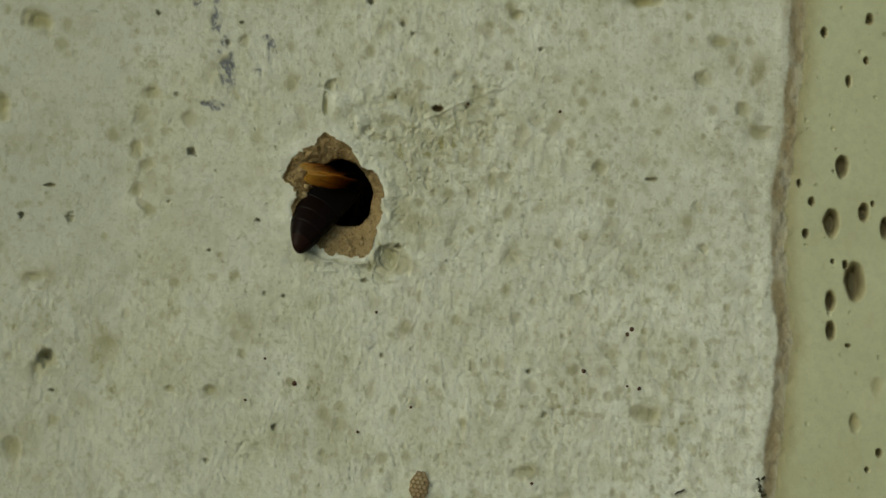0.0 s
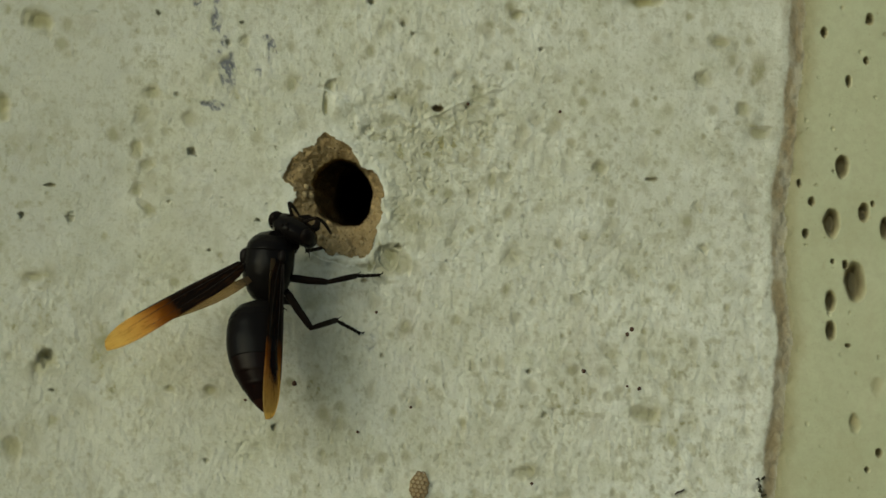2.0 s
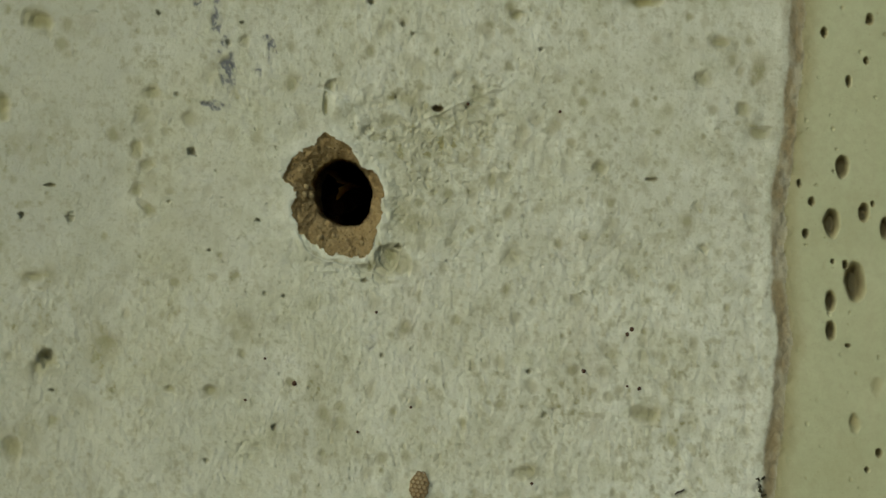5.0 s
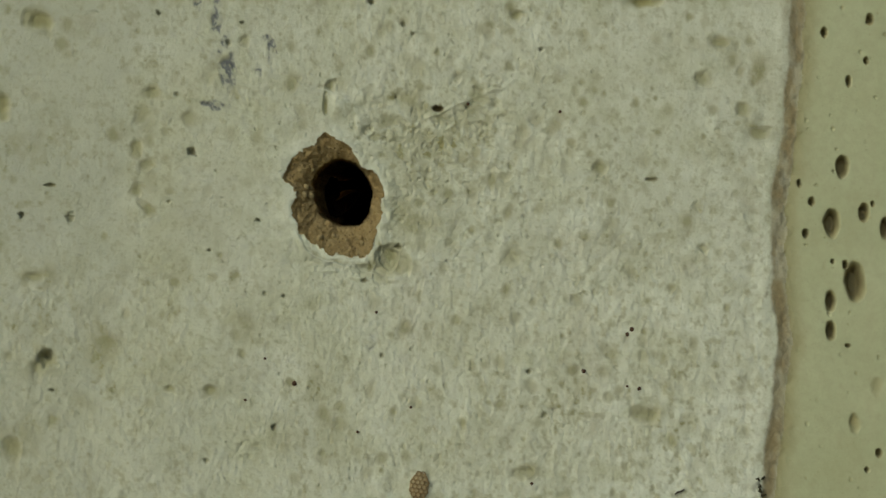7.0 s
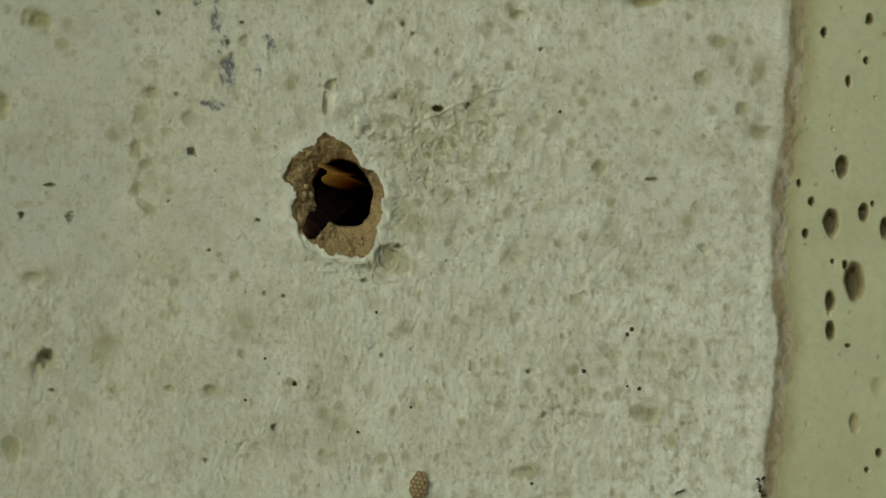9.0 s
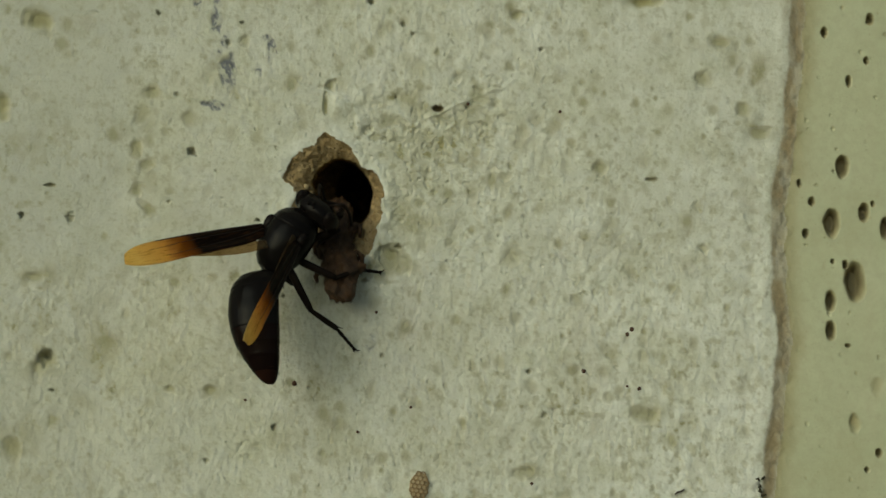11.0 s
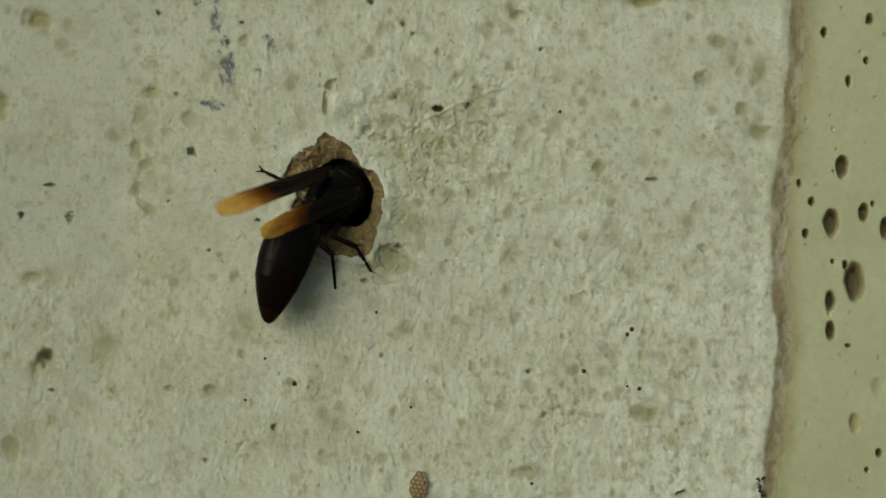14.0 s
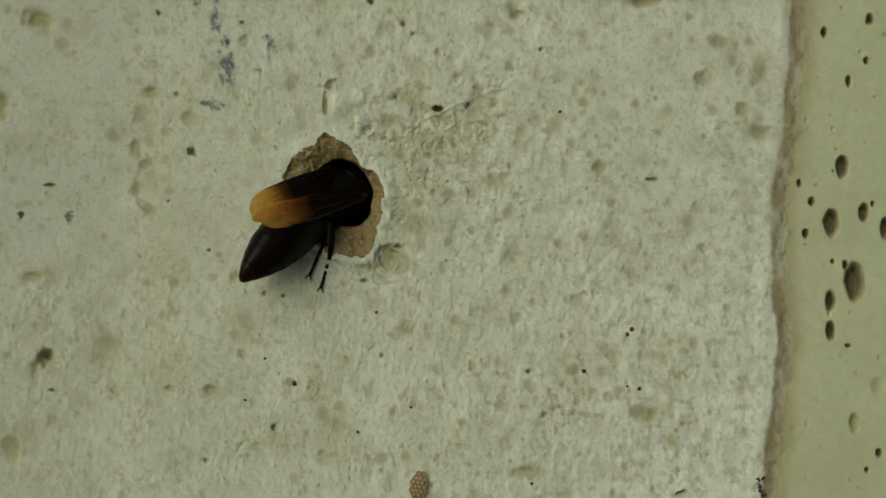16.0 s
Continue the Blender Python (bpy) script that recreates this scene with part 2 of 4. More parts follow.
    stain += 0.10 * np.exp(-((a - 760) / 110) ** 2 - ((b - 270) / 100) ** 2) + hollow * (0.3 + 0.3 * rough(a, b, 9, 3, 42))
    stain = np.maximum(stain, 0.5 * worn * chips ** 1.5 * smooth(rough(a, b, 14, 3, 27), -0.4, 0.5))
    stain = np.maximum(stain, 0.6 * np.exp(-((a - 262 - 0.08 * (b - 270)) / 20) ** 2 - ((b - 270) / 85) ** 2) * smooth(rough(a, b, 24, 4, 29), -0.3, 0.3))
    rust = 0.14 * smooth(rough(a, b, 150, 5, 41), 0.2, 0.8) + 0.16 * smooth(rough(a, b, 40, 4, 43), 0.3, 0.8)
    # soft olive patches
    for ca, cb, ra, rb in [(20, 800, 45, 75), (60, 487, 48, 22), (190, 590, 40, 60), (425, 575, 30, 26), (370, 692, 26, 18), (500, 775, 34, 24), (560, 648, 14, 40),
                           (1275, 72, 30, 14), (1335, 225, 26, 22), (1240, 142, 16, 15), (1215, 392, 20, 18), (1150, 735, 30, 24), (925, 835, 22, 22), (130, 720, 34, 24),
                           (730, 285, 60, 45), (860, 200, 60, 34), (720, 395, 60, 50), (1345, 130, 44, 34), (40, 255, 30, 20), (72, 640, 40, 32)]:
        spread = np.exp(-((a - ca) / ra) ** 2 - ((b - cb) / rb) ** 2)
        stain = np.maximum(stain, 0.8 * spread * smooth(rough(a, b, 22, 4, 47, 1.2), -0.45, 0.45))
    # grey coat in patches; its left side also paints in the light's falloff
    wash = 0.45 * np.exp(-((a - 420) / 75) ** 2 - ((b - 90) / 110) ** 2) * smooth(rough(a, b, 30, 4, 65), -0.4, 0.3) + 0.3 * smooth(rough(a, b, 190, 5, 49), 0.0, 0.7) + 0.55 * (1 - smooth(a + 60 * rough(a, b, 120, 4, 45) + 0.12 * b, 220, 330)) * (1 - 0.35 * smooth(b, 300, 900))
    grime_shade = np.zeros_like(h)
    blue = np.zeros_like(h)

    def window(ca, cb, ra, rb):
        i0, i1 = np.searchsorted(A_LINES, (ca - ra, ca + ra))
        j0, j1 = np.searchsorted(B_LINES, (cb - rb, cb + rb))
        return slice(j0, j1), slice(i0, i1)

    def pit(ca, cb, ra, rb, deep, edge=0.0, dirt=0.0, warp=0.55):
        """A bowl, or with edge near 1 a steep-sided void."""
        w = window(ca, cb, ra * 3, rb * 3)
        d = np.hypot((a[w] - ca) / ra, (b[w] - cb) / rb)
        d = d * (1 + warp * rough(a[w], b[w], max(ra, rb) * 0.9, 2, 51))
        bowl = np.where(d < 3, 1 - smooth(d, edge, 1.25), 0)
        h[w] -= deep * bowl
        stain[w] = np.maximum(stain[w], dirt * (1 - smooth(d, 0.3, 1.6)))
        return w, d

    # pocked patch right of the hole, and loose dimples all over
    dice = np.random.RandomState(7)
    for _ in range(60):
        pa, pb = dice.normal(760, 110), dice.normal(245, 70)
        if math.hypot(pa - HOLE[0], pb - HOLE[1]) > 118:
            r = dice.uniform(5, 15)
            pit(pa, pb, r, r * dice.uniform(0.8, 1.5), dice.uniform(0.03, 0.12), 0.3, dice.uniform(0, 0.6))
    for _ in range(420):
        pa, pb = dice.uniform(-40, 1350) if dice.rand() < 0.6 else dice.uniform(640, 1350), dice.uniform(-30, 912)
        if math.hypot(pa - HOLE[0], pb - HOLE[1]) > 125:
            r = dice.uniform(3, 12)
            pit(pa, pb, r, r * dice.uniform(0.8, 1.5), dice.uniform(0.03, 0.10), 0.1, dice.uniform(0.2, 0.75), 0.5)
    for _ in range(240):
        pa, pb = dice.uniform(380, 1100), dice.uniform(-30, 912)
        if math.hypot(pa - HOLE[0], pb - HOLE[1]) > 125:
            pit(pa, pb, 1.9, 2.2, dice.uniform(0.1, 0.4), 0.3, 0.3)
    for _ in range(110):
        pa, pb, r = dice.uniform(640, 1340), dice.uniform(80, 900), dice.uniform(6, 16)
        pit(pa, pb, r, r * 1.4, -dice.uniform(0.03, 0.12), 0.0)
    # shells of limewash flaked off beside the hole, sharp-edged and shallow
    for ca, cb, ra, rb in [(706, 264, 17, 16), (746, 246, 24, 19), (772, 262, 14, 16), (752, 308, 15, 8), (733, 280, 5, 14), (657, 288, 9, 15), (640, 266, 8, 9), (662, 243, 10, 7), (822, 284, 9, 9),
                           (692, 216, 22, 13), (660, 180, 17, 14), (722, 172, 22, 11), (738, 192, 16, 9), (645, 232, 10, 8), (842, 224, 18, 10), (858, 240, 12, 9), (795, 214, 11, 7), (680, 310, 9, 8),
                           (706, 336, 10, 8), (698, 366, 12, 9), (683, 403, 17, 8), (701, 388, 12, 8), (720, 350, 9, 7), (750, 402, 8, 7), (792, 362, 8, 6), (796, 432, 11, 8), (850, 176, 14, 9), (878, 142, 9, 10),
                           (848, 158, 14, 10), (830, 330, 8, 7), (770, 340, 9, 6), (868, 300, 9, 8), (810, 130, 9, 8)]:
        w, d = pit(ca, cb, ra * dice.uniform(0.9, 1.25), rb * dice.uniform(0.9, 1.25), dice.uniform(0.06, 0.13), 0.45, dice.uniform(0.25, 0.65), 1.0)
        h[w] += 0.10 * (1 - smooth(d, 0.7, 1.3)) * rough(a[w], b[w], 6, 3, 48)
    for ca, cb, ra, rb, deep, dirt in [(690, 462, 25, 31, 0.22, 0.75), (645, 480, 17, 12, 0.14, 0.45), (606, 468, 20, 9, 0.12, 0.4), (668, 488, 11, 14, 0.16, 0.5),
                                       (712, 470, 10, 20, 0.14, 0.6), (576, 188, 4, 13, 0.3, 0.9), (585, 152, 9, 9, 0.25, 0.75), (560, 462, 15, 9, 0.12, 0.3)]:
        pit(ca, cb, ra, rb, deep, 0.8, dirt, 0.7)
    for ca, cb, ra, rb, tall in [(662, 462, 5, 22, 0.2), (690, 496, 20, 5, 0.16), (630, 492, 18, 4, 0.12), (590, 480, 16, 4, 0.12), (635, 220, 7, 24, 0.22), (690, 240, 6, 18, 0.16), (800, 285, 14, 6, 0.12), (740, 300, 16, 6, 0.14), (676, 350, 6, 14, 0.2)]:
        pit(ca, cb, ra, rb, -tall, 0.2, 0.0, 0.6)
    w = window(830, 180, 130, 70)
    line = b[w] - (216 - 0.42 * (a[w] - 739)) + 7 * rough(a[w], b[w], 24, 3, 53)
    h[w] += 0.14 * np.exp(-(line / 3.0) ** 2) * smooth(a[w], 725, 760) * (1 - smooth(a[w], 880, 930))
    # the old edge of a coat, upright
    w = window(245, 280, 60, 170)
    line = a[w] - 240 - 22 * rough(a[w], b[w], 50, 5, 57)
    h[w] += (0.035 * np.exp(-(line / 6) ** 2) - 0.05 * smooth(line, 0, 6) * (1 - smooth(line, 20, 60))) * smooth(b[w], 150, 230) * (1 - smooth(b[w], 370, 420))
    # larger bowls that stand out
    for ca, cb, ra, rb, deep, dirt in [
            (68, 33, 24, 22, 0.5, 0.9), (598, 188, 19, 25, -0.28, 0.0), (0, 185, 22, 26, 0.6, 0.9), (80, 634, 18, 14, 0.9, 0.7), (66, 648, 14, 18, 0.4, 0.7),
            (1135, 2, 26, 14, 0.7, 1.0), (1062, 298, 14, 18, 0.4, 0.7), (912, 28, 13, 11, 0.4, 0.8), (1020, 530, 11, 12, 0.25, 0.5),
            (335, 208, 14, 18, 0.2, 0.6), (268, 165, 20, 13, 0.2, 0.7), (250, 205, 13, 17, 0.16, 0.6), (240, 262, 12, 18, 0.2, 0.8), (258, 290, 13, 13, 0.18, 0.7), (240, 338, 14, 13, 0.2, 0.8), (262, 371, 12, 13, 0.2, 0.8), (1150, 735, 26, 18, 0.3, 0.8), (1240, 140, 13, 14, 0.3, 0.7),
            (1315, 195, 14, 16, 0.3, 0.7), (905, 455, 20, 22, 0.25, 0.6)]:
        pit(ca, cb, ra, rb, deep, 0.15, dirt)
    for ca, cb, ra, rb, deep, dirt in [
            (370, 690, 16, 12, 0.3, 0.8), (300, 688, 9, 7, 0.25, 0.7), (432, 72, 9, 11, 0.2, 0.6), (270, 160, 12, 8, 0.2, 0.5),
            (690, 452, 17, 20, 0.35, 0.9), (585, 155, 9, 8, 0.25, 0.3), (1275, 75, 22, 12, 0.3, 0.8), (1340, 235, 18, 12, 0.3, 0.8),
            (925, 835, 16, 14, 0.3, 0.7), (20, 790, 20, 26, 0.3, 0.8), (60, 490, 24, 12, 0.25, 0.7), (1245, 440, 9, 9, 0.25, 0.6)]:
        pit(ca, cb, ra, rb, deep, 0.15, dirt)
    # small dark pinholes, deep and narrow, with shade painted in, darker with depth
    for ca, cb, r in [
            (340, 270, 7), (84, 630, 10), (92, 691, 4), (312, 167, 4), (280, 23, 4), (403, 75, 5), (428, 40, 3), (124, 387, 7),
            (38, 380, 5), (456, 390, 4), (298, 357, 3.5), (468, 519, 3), (502, 524, 3), (370, 443, 3), (364, 815, 5), (484, 757, 4),
            (827, 190, 4), (657, 3, 6), (957, 88, 3), (714, 42, 4), (730, 60, 3), (963, 735, 5), (700, 172, 3), (676, 630, 5)]:
        deep = dice.uniform(0.25, 0.75)
        w, d = pit(ca, cb, r, r * dice.uniform(0.8, 1.3), deep, 0.4, 0.6)
        grime_shade[w] = np.maximum(grime_shade[w], (0.1 + 0.5 * deep) * (1 - smooth(d, 0.6, 1.2)))
    for ca, cb, ra, rb in [(776, 193, 9, 4.5), (88, 328, 10, 3), (935, 658, 5, 3.5), (1152, 318, 10, 3.5), (645, 497, 5, 4), (703, 437, 7, 3.5)]:
        sharp = 1.0 if ca == 776 else 0.45
        w, d = pit(ca, cb, ra, rb, 1.1 * sharp, 0.4, 0.7)
        # the shade down in the slit, painted on its floor
        grime_shade[w] = np.maximum(grime_shade[w], 0.4 * sharp * (1 - smooth(d, 0.7, 1.15)))
        rust[w] = np.maximum(rust[w], 0.9 * sharp ** 2 * (1 - smooth(d, 0.8, 1.3)))
    # flaked streaks that bare an older blue-grey coat
    for ca, cb, ra, rb in [(385, 30, 10, 26), (400, 128, 14, 28), (385, 186, 18, 7), (480, 88, 8, 18), (458, 125, 7, 16), (350, 8, 8, 14),
                           (362, 184, 8, 6), (398, 75, 6, 9), (388, 95, 9, 10), (655, 606, 10, 16), (470, 66, 10, 8)]:
        w = window(ca, cb, ra * 2.5, rb * 2.5)
        d = np.hypot((a[w] - ca) / ra, (b[w] - cb) / rb) + 0.9 * rough(a[w], b[w], 12, 4, 61, 1.6)
        bare = 1 - smooth(d, 0.7, 1.25)
        flake = bare * (0.22 + 0.78 * (1 - smooth(np.abs(rough(a[w], b[w], 13, 4, 63, 1.5)), 0.05, 0.26)))
        blue[w] = np.maximum(blue[w], 0.95 * flake * (0.5 if cb > 600 else 1))
        h[w] -= 0.12 * flake

    # the hole
    angle = np.degrees(np.arctan2(HOLE[1] - b, a - HOLE[0])) % 360
    r = np.hypot(a - HOLE[0], b - HOLE[1])
    near = r < 260
    nick = np.where(near, 8 * rough(a, b, 24, 4, 71) + 5 * rough(a, b, 9, 3, 72, 1.4), 0)
    rim = np.interp(angle, RIM_AT, RIM_R) + nick
    bore = np.interp(angle, BORE_AT, BORE_R) + 0.5 * nick
    out = r - rim
    lip = np.exp(-((out - 10) / 13) ** 2) * (0.55 + 0.6 * rough(a, b, 30, 3, 75))
    h += np.where(out > 0, 0.46 * lip * (0.4 + 0.6 * (0.5 + 0.5 * np.cos(np.radians(angle - 340)))), 0)
    clean = np.exp(-(np.clip(out, 0, 200) / 26) ** 2)
    stain *= 1 - 0.6 * clean
    turned = 0.75 + 0.25 * (0.5 + 0.5 * np.cos(np.radians(angle - 350)))
    fresh = 0.12 + 0.25 * smooth(a, 500, 900) + 0.42 * smooth(a, 980, 1150) * smooth(b, 330, 520) * smooth(rough(a, b, 110, 4, 89), -0.5, 0.3)
    fresh = fresh * smooth(rough(a, b, 30, 4, 93), -0.6, 0.1) + 0.3 * smooth(rough(a, b, 13, 3, 94, 1.4), -0.05, 0.55) * smooth(a, 250, 480) + 0.7 * turned * np.exp(-(np.clip(out, 0, 200) / 17) ** 2) * smooth(rough(a, b, 22, 4, 79), -0.6, 0.1) + 0.5 * brushed * smooth(rough(a, b, 40, 4, 83), -0.2, 0.6)
    # a chipped flake under the hole, and a blister above it
    wide = 42 * np.exp(-((angle - 288) / 30) ** 2) + 24 * np.exp(-((angle - 240) / 20) ** 2) - 12
    ragged = wide * (1 + 0.55 * rough(a, b, 30, 4, 73)) - out
    h -= np.where(out > 0, 0.24 * smooth(ragged, -2, 2.5) * (1 + 0.6 * rough(a, b, 24, 3, 74)), 0)
    stain = np.maximum(stain, np.where(out > 0, smooth(ragged, -2, 2.5) * smooth(out, 3, 16) * (0.3 + 0.5 * smooth(rough(a, b, 16, 3, 78), -0.3, 0.4)), 0))
    for ca, cb, ra, rb, deep in [(688, 460, 20, 27, 0.3), (583, 186, 12, 22, 0.12)]:
        w = window(ca, cb, ra * 2, rb * 2)
        d = np.hypot((a[w] - ca) / ra, (b[w] - cb) / rb) + 0.5 * rough(a[w], b[w], 24, 4, 77)
        h[w] -= deep * (1 - smooth(d, 0.75, 1.02))
    q = (rim - r) / (rim - bore)
    gritty = 0.34 * rough(a, b, 30, 4, 81) + 0.26 * rough(a, b, 7, 3, 85)
    crater = -(0.28 * smooth(q, 0.0, 0.2) + 1.5 * np.clip(q, 0, 1.05) ** 1.5) + gritty * smooth(q, 0.02, 0.12)
    # the mouth of the burrow slants in to the right, then drops into the dark
    mouth = smooth(bore - r, -2.5, 3.0)
    slant = np.clip(((a - 556) * 0.92 - (b - 350) * 0.30) / 92, 0, 1)
    shaft = 1 - smooth(np.hypot((a - 630) / 36, (b - 350) / 54) * (1 + 0.12 * rough(a, b, 24, 3, 88)), 0.72, 1.12)
    inside = q > 0
    h = np.where(inside, h * (1 - smooth(q, 0, 0.3)) + crater, h)
    h -= np.where(inside, mouth * (10 + 11 * slant ** 1.1 + 0.6 * rough(a, b, 18, 4, 87)) + mouth * shaft * 18, 0)

    # the joint and the smooth strip
    edge = np.interp(b, [0, 130, 250, 350, 500, 600, 700, 850], [1405, 1396, 1386, 1368, 1368, 1378, 1368, 1350]) + 7 * rough(a, b, 34, 4, 91)
    past = a - edge
    h += 0.09 * np.exp(-((past + 16) / 14) ** 2)
    seam = smooth(past, -7, 1) * (1 - smooth(past, 12, 34))
    flat = smooth(past, 18, 48)
    strip_h = -0.17 + 0.05 * rough(a, b, 160, 2, 95) + 0.012 * rough(a, b, 14, 3, 97, 2.0)
    seam_h = -0.16 + 0.2 * rough(a, b, 15, 4, 99, 1.3)
    drop = smooth(past, -8, 12)
    h = h * (1 - drop) + drop * (seam_h * (1 - flat) + strip_h * flat)
    rust = np.maximum(rust * (1 - flat), seam * (0.5 + 0.4 * smooth(rough(a, b, 24, 4, 101, 1.8), -0.5, 0.4)))
    grime_shade = np.maximum(grime_shade, 0.22 * seam * smooth(rough(a, b, 8, 3, 107, 1.8), 0.05, 0.4))
    rust = np.maximum(rust, 0.45 * np.exp(-(past / 45) ** 2) * smooth(rough(a, b, 50, 4, 103), 0.0, 0.6))
    stain = stain * (1 - drop) + drop * (0.55 * np.exp(-((past - 30) / 15) ** 2) + 0.12 * smooth(rough(a, b, 60, 4, 96), 0.0, 0.6))
    w = window(1345, 868, 30, 34)
    grime_shade[w] = np.maximum(grime_shade[w], 0.8 * smooth(rough(a[w], b[w], 9, 3, 105), -0.1, 0.3) * np.exp(-np.hypot((a[w] - 1345) / 12, (b[w] - 862) / 18) ** 2))
    for ca, cb, ra, rb in [
            (1540, 34, 6, 9), (1459, 57, 5, 9), (1502, 144, 4, 9), (1534, 108, 4, 6), (1491, 294, 10, 18), (1473, 395, 12, 23), (1529, 377, 8, 14),
            (1568, 405, 8, 18), (1515, 500, 16, 32), (1471, 533, 9, 18), (1471, 586, 8, 15), (1497, 470, 5, 8), (1437, 357, 5, 8),
            (1426, 414, 5, 9), (1415, 325, 3, 7), (1545, 361, 3, 5), (1474, 463, 3, 4), (1556, 802, 5, 7), (1535, 832, 3.5, 5), (1501, 612, 4, 3)]:
        w, d = pit(ca, cb, ra, rb, 0.75 + 0.045 * rb, 0.5, 0.7, 0.25)
        # painted shade deepens the dark of each air hole; the brown is dirt
        grime_shade[w] = np.maximum(grime_shade[w], 0.42 * (1 - smooth(d, 0.55, 1.2)))
        rust[w] = np.maximum(rust[w], 0.6 * (1 - smooth(d, 0.8, 1.45)))
    for _ in range(45):
        r = dice.uniform(1.2, 3.2)
        pit(dice.uniform(1425, 1610), dice.uniform(-30, 912), r, r * dice.uniform(0.8, 2), dice.uniform(0.03, 0.3), 0.3, dice.uniform(0.1, 0.6))
    pit(1512, 745, 9, 17, 0.4, 0.3, 0.8)
    pit(1552, 685, 9, 15, 0.15, 0.2, 0.5)
    far = np.minimum(np.minimum(a - A_LINES[0], A_LINES[-1] - a), np.minimum(b - B_LINES[0], B_LINES[-1] - b))
    h[far <= 0] = -60
    kind = np.where(past > 24, 2, np.where(q > 0.03, 1, 0))
    return h, kind, {"stain": np.clip(stain, 0, 1), "rust": np.clip(rust, 0, 1), "blue": np.clip(blue, 0, 1), "grime_shade": np.clip(grime_shade, 0, 1), "fresh": np.clip(fresh, 0, 1), "wash": np.clip(wash, 0, 1)}


HEIGHT, KIND, MARKS = relief()
# the burrow is shaped to widen along the lines of sight, hiding its lit walls
SPREAD = 1 + np.clip(-HEIGHT - 2, 0, 60) * (np.abs(GA - HOLE[0]) < 150) * (np.abs(GB - HOLE[1]) < 150) * 0.001 / DIST
POINTS = np.stack([(GA - 784) * U * SPREAD, -HEIGHT * 0.001, (441 - GB) * U * SPREAD], -1).reshape(-1, 3)


def cut(name, which, material):
    """The faces of the relief of one kind, as an object."""
    rows, cols = GA.shape
    j, i = np.meshgrid(np.arange(rows - 1), np.arange(cols - 1), indexing="ij")
    keep = (np.maximum(np.maximum(KIND[:-1, :-1], KIND[1:, 1:]), np.maximum(KIND[1:, :-1], KIND[:-1, 1:])) == which)
    c = (j * cols + i)[keep]
    quads = np.stack([c, c + cols, c + cols + 1, c + 1], -1)
    used, flat = np.unique(quads, return_inverse=True)
    quads = flat.reshape(-1, 4)
    me = bpy.data.meshes.new(name)
    me.vertices.add(len(used))
    me.vertices.foreach_set("co", POINTS[used].astype(np.float32).ravel())
    me.loops.add(quads.size)
    me.loops.foreach_set("vertex_index", quads.astype(np.int32).ravel())
    me.polygons.add(len(quads))
    me.polygons.foreach_set("loop_start", np.arange(0, quads.size, 4, dtype=np.int32))
    me.polygons.foreach_set("use_smooth", np.ones(len(quads), dtype=bool))
    for key, values in MARKS.items():
        me.attributes.new(key, "FLOAT", "POINT").data.foreach_set("value", values.reshape(-1)[used].astype(np.float32))
    me.update(calc_edges=True)
    me.materials.append(material)
    return new(name, me)


wall = tagged(cut("wall_plaster", 0, PLASTER), "rough off-white limewashed plaster wall with olive stains and pits", "wall", kind="structure")
lining = cut("hole_lining", 1, MORTAR)
lining.parent = wall
tagged(lining, "broken hole baring crumbly brown mortar")
strip = tagged(cut("trim", 2, STRIP), "smooth cream painted strip with dark air holes beside the plaster", "trim", kind="structure")


# ---- small builders ----
def part(name, bm, material, parent=None, label="", smooth_faces=True):
    me = bpy.data.meshes.new(name)
    bmesh.ops.recalc_face_normals(bm, faces=bm.faces)
    bm.to_mesh(me)
    bm.free()
    me.materials.append(material)
    if smooth_faces:
        me.polygons.foreach_set("use_smooth", [True] * len(me.polygons))
    ob = new(name, me)
    if parent:
        ob.parent = parent
    return tagged(ob, label)


def box(bm, lo, hi):
    got = bmesh.ops.create_cube(bm, size=1)["verts"]
    for v in got:
        v.co = Vector([lo[k] + (v.co[k] + 0.5) * (hi[k] - lo[k]) for k in range(3)])
    return got


def rings(bm, circles, cap=True):
    """Joins rings of points (lists of equal length) into a skin."""
    made = [[bm.verts.new(p) for p in c] for c in circles]
    n = len(made[0])
    for lo, hi in zip(made, made[1:]):
        for k in range(n):
            bm.faces.new((lo[k], lo[(k + 1) % n], hi[(k + 1) % n], hi[k]))
    if cap:
        bm.faces.new(made[0][::-1])
        bm.faces.new(made[-1])
    return made


def hull(bm, sections, around=28, lumps=0.0, seed=0):
    """A body along y from sections (y, z, half width, upper half height, lower half height), in grid steps."""
    sections = sorted(sections)
    ys = np.array([s[0] for s in sections], float)
    dense = np.concatenate([np.linspace(ys[k], ys[k + 1], 5)[:-1] for k in range(len(ys) - 1)] + [ys[-1:]])
    cols = [np.interp(dense, ys, [s[c] for s in sections]) for c in range(1, 5)]
    for c in cols:
        c[1:-1] = 0.25 * c[:-2] + 0.5 * c[1:-1] + 0.25 * c[2:]
    circles = []
    for y, z, rx, up, dn in zip(dense, *cols):
        ring = []
        for k in range(around):
            t = 2 * math.pi * k / around
            sx, sz = math.cos(t), math.sin(t)
            p = Vector((rx * sx, y, z + (up if sz > 0 else dn) * sz))
            if lumps:
                p += lumps * noise.noise_vector(p * 0.06 + Vector((seed, 0, 0)))
            ring.append(p * U)
        circles.append(ring)
    rings(bm, circles)


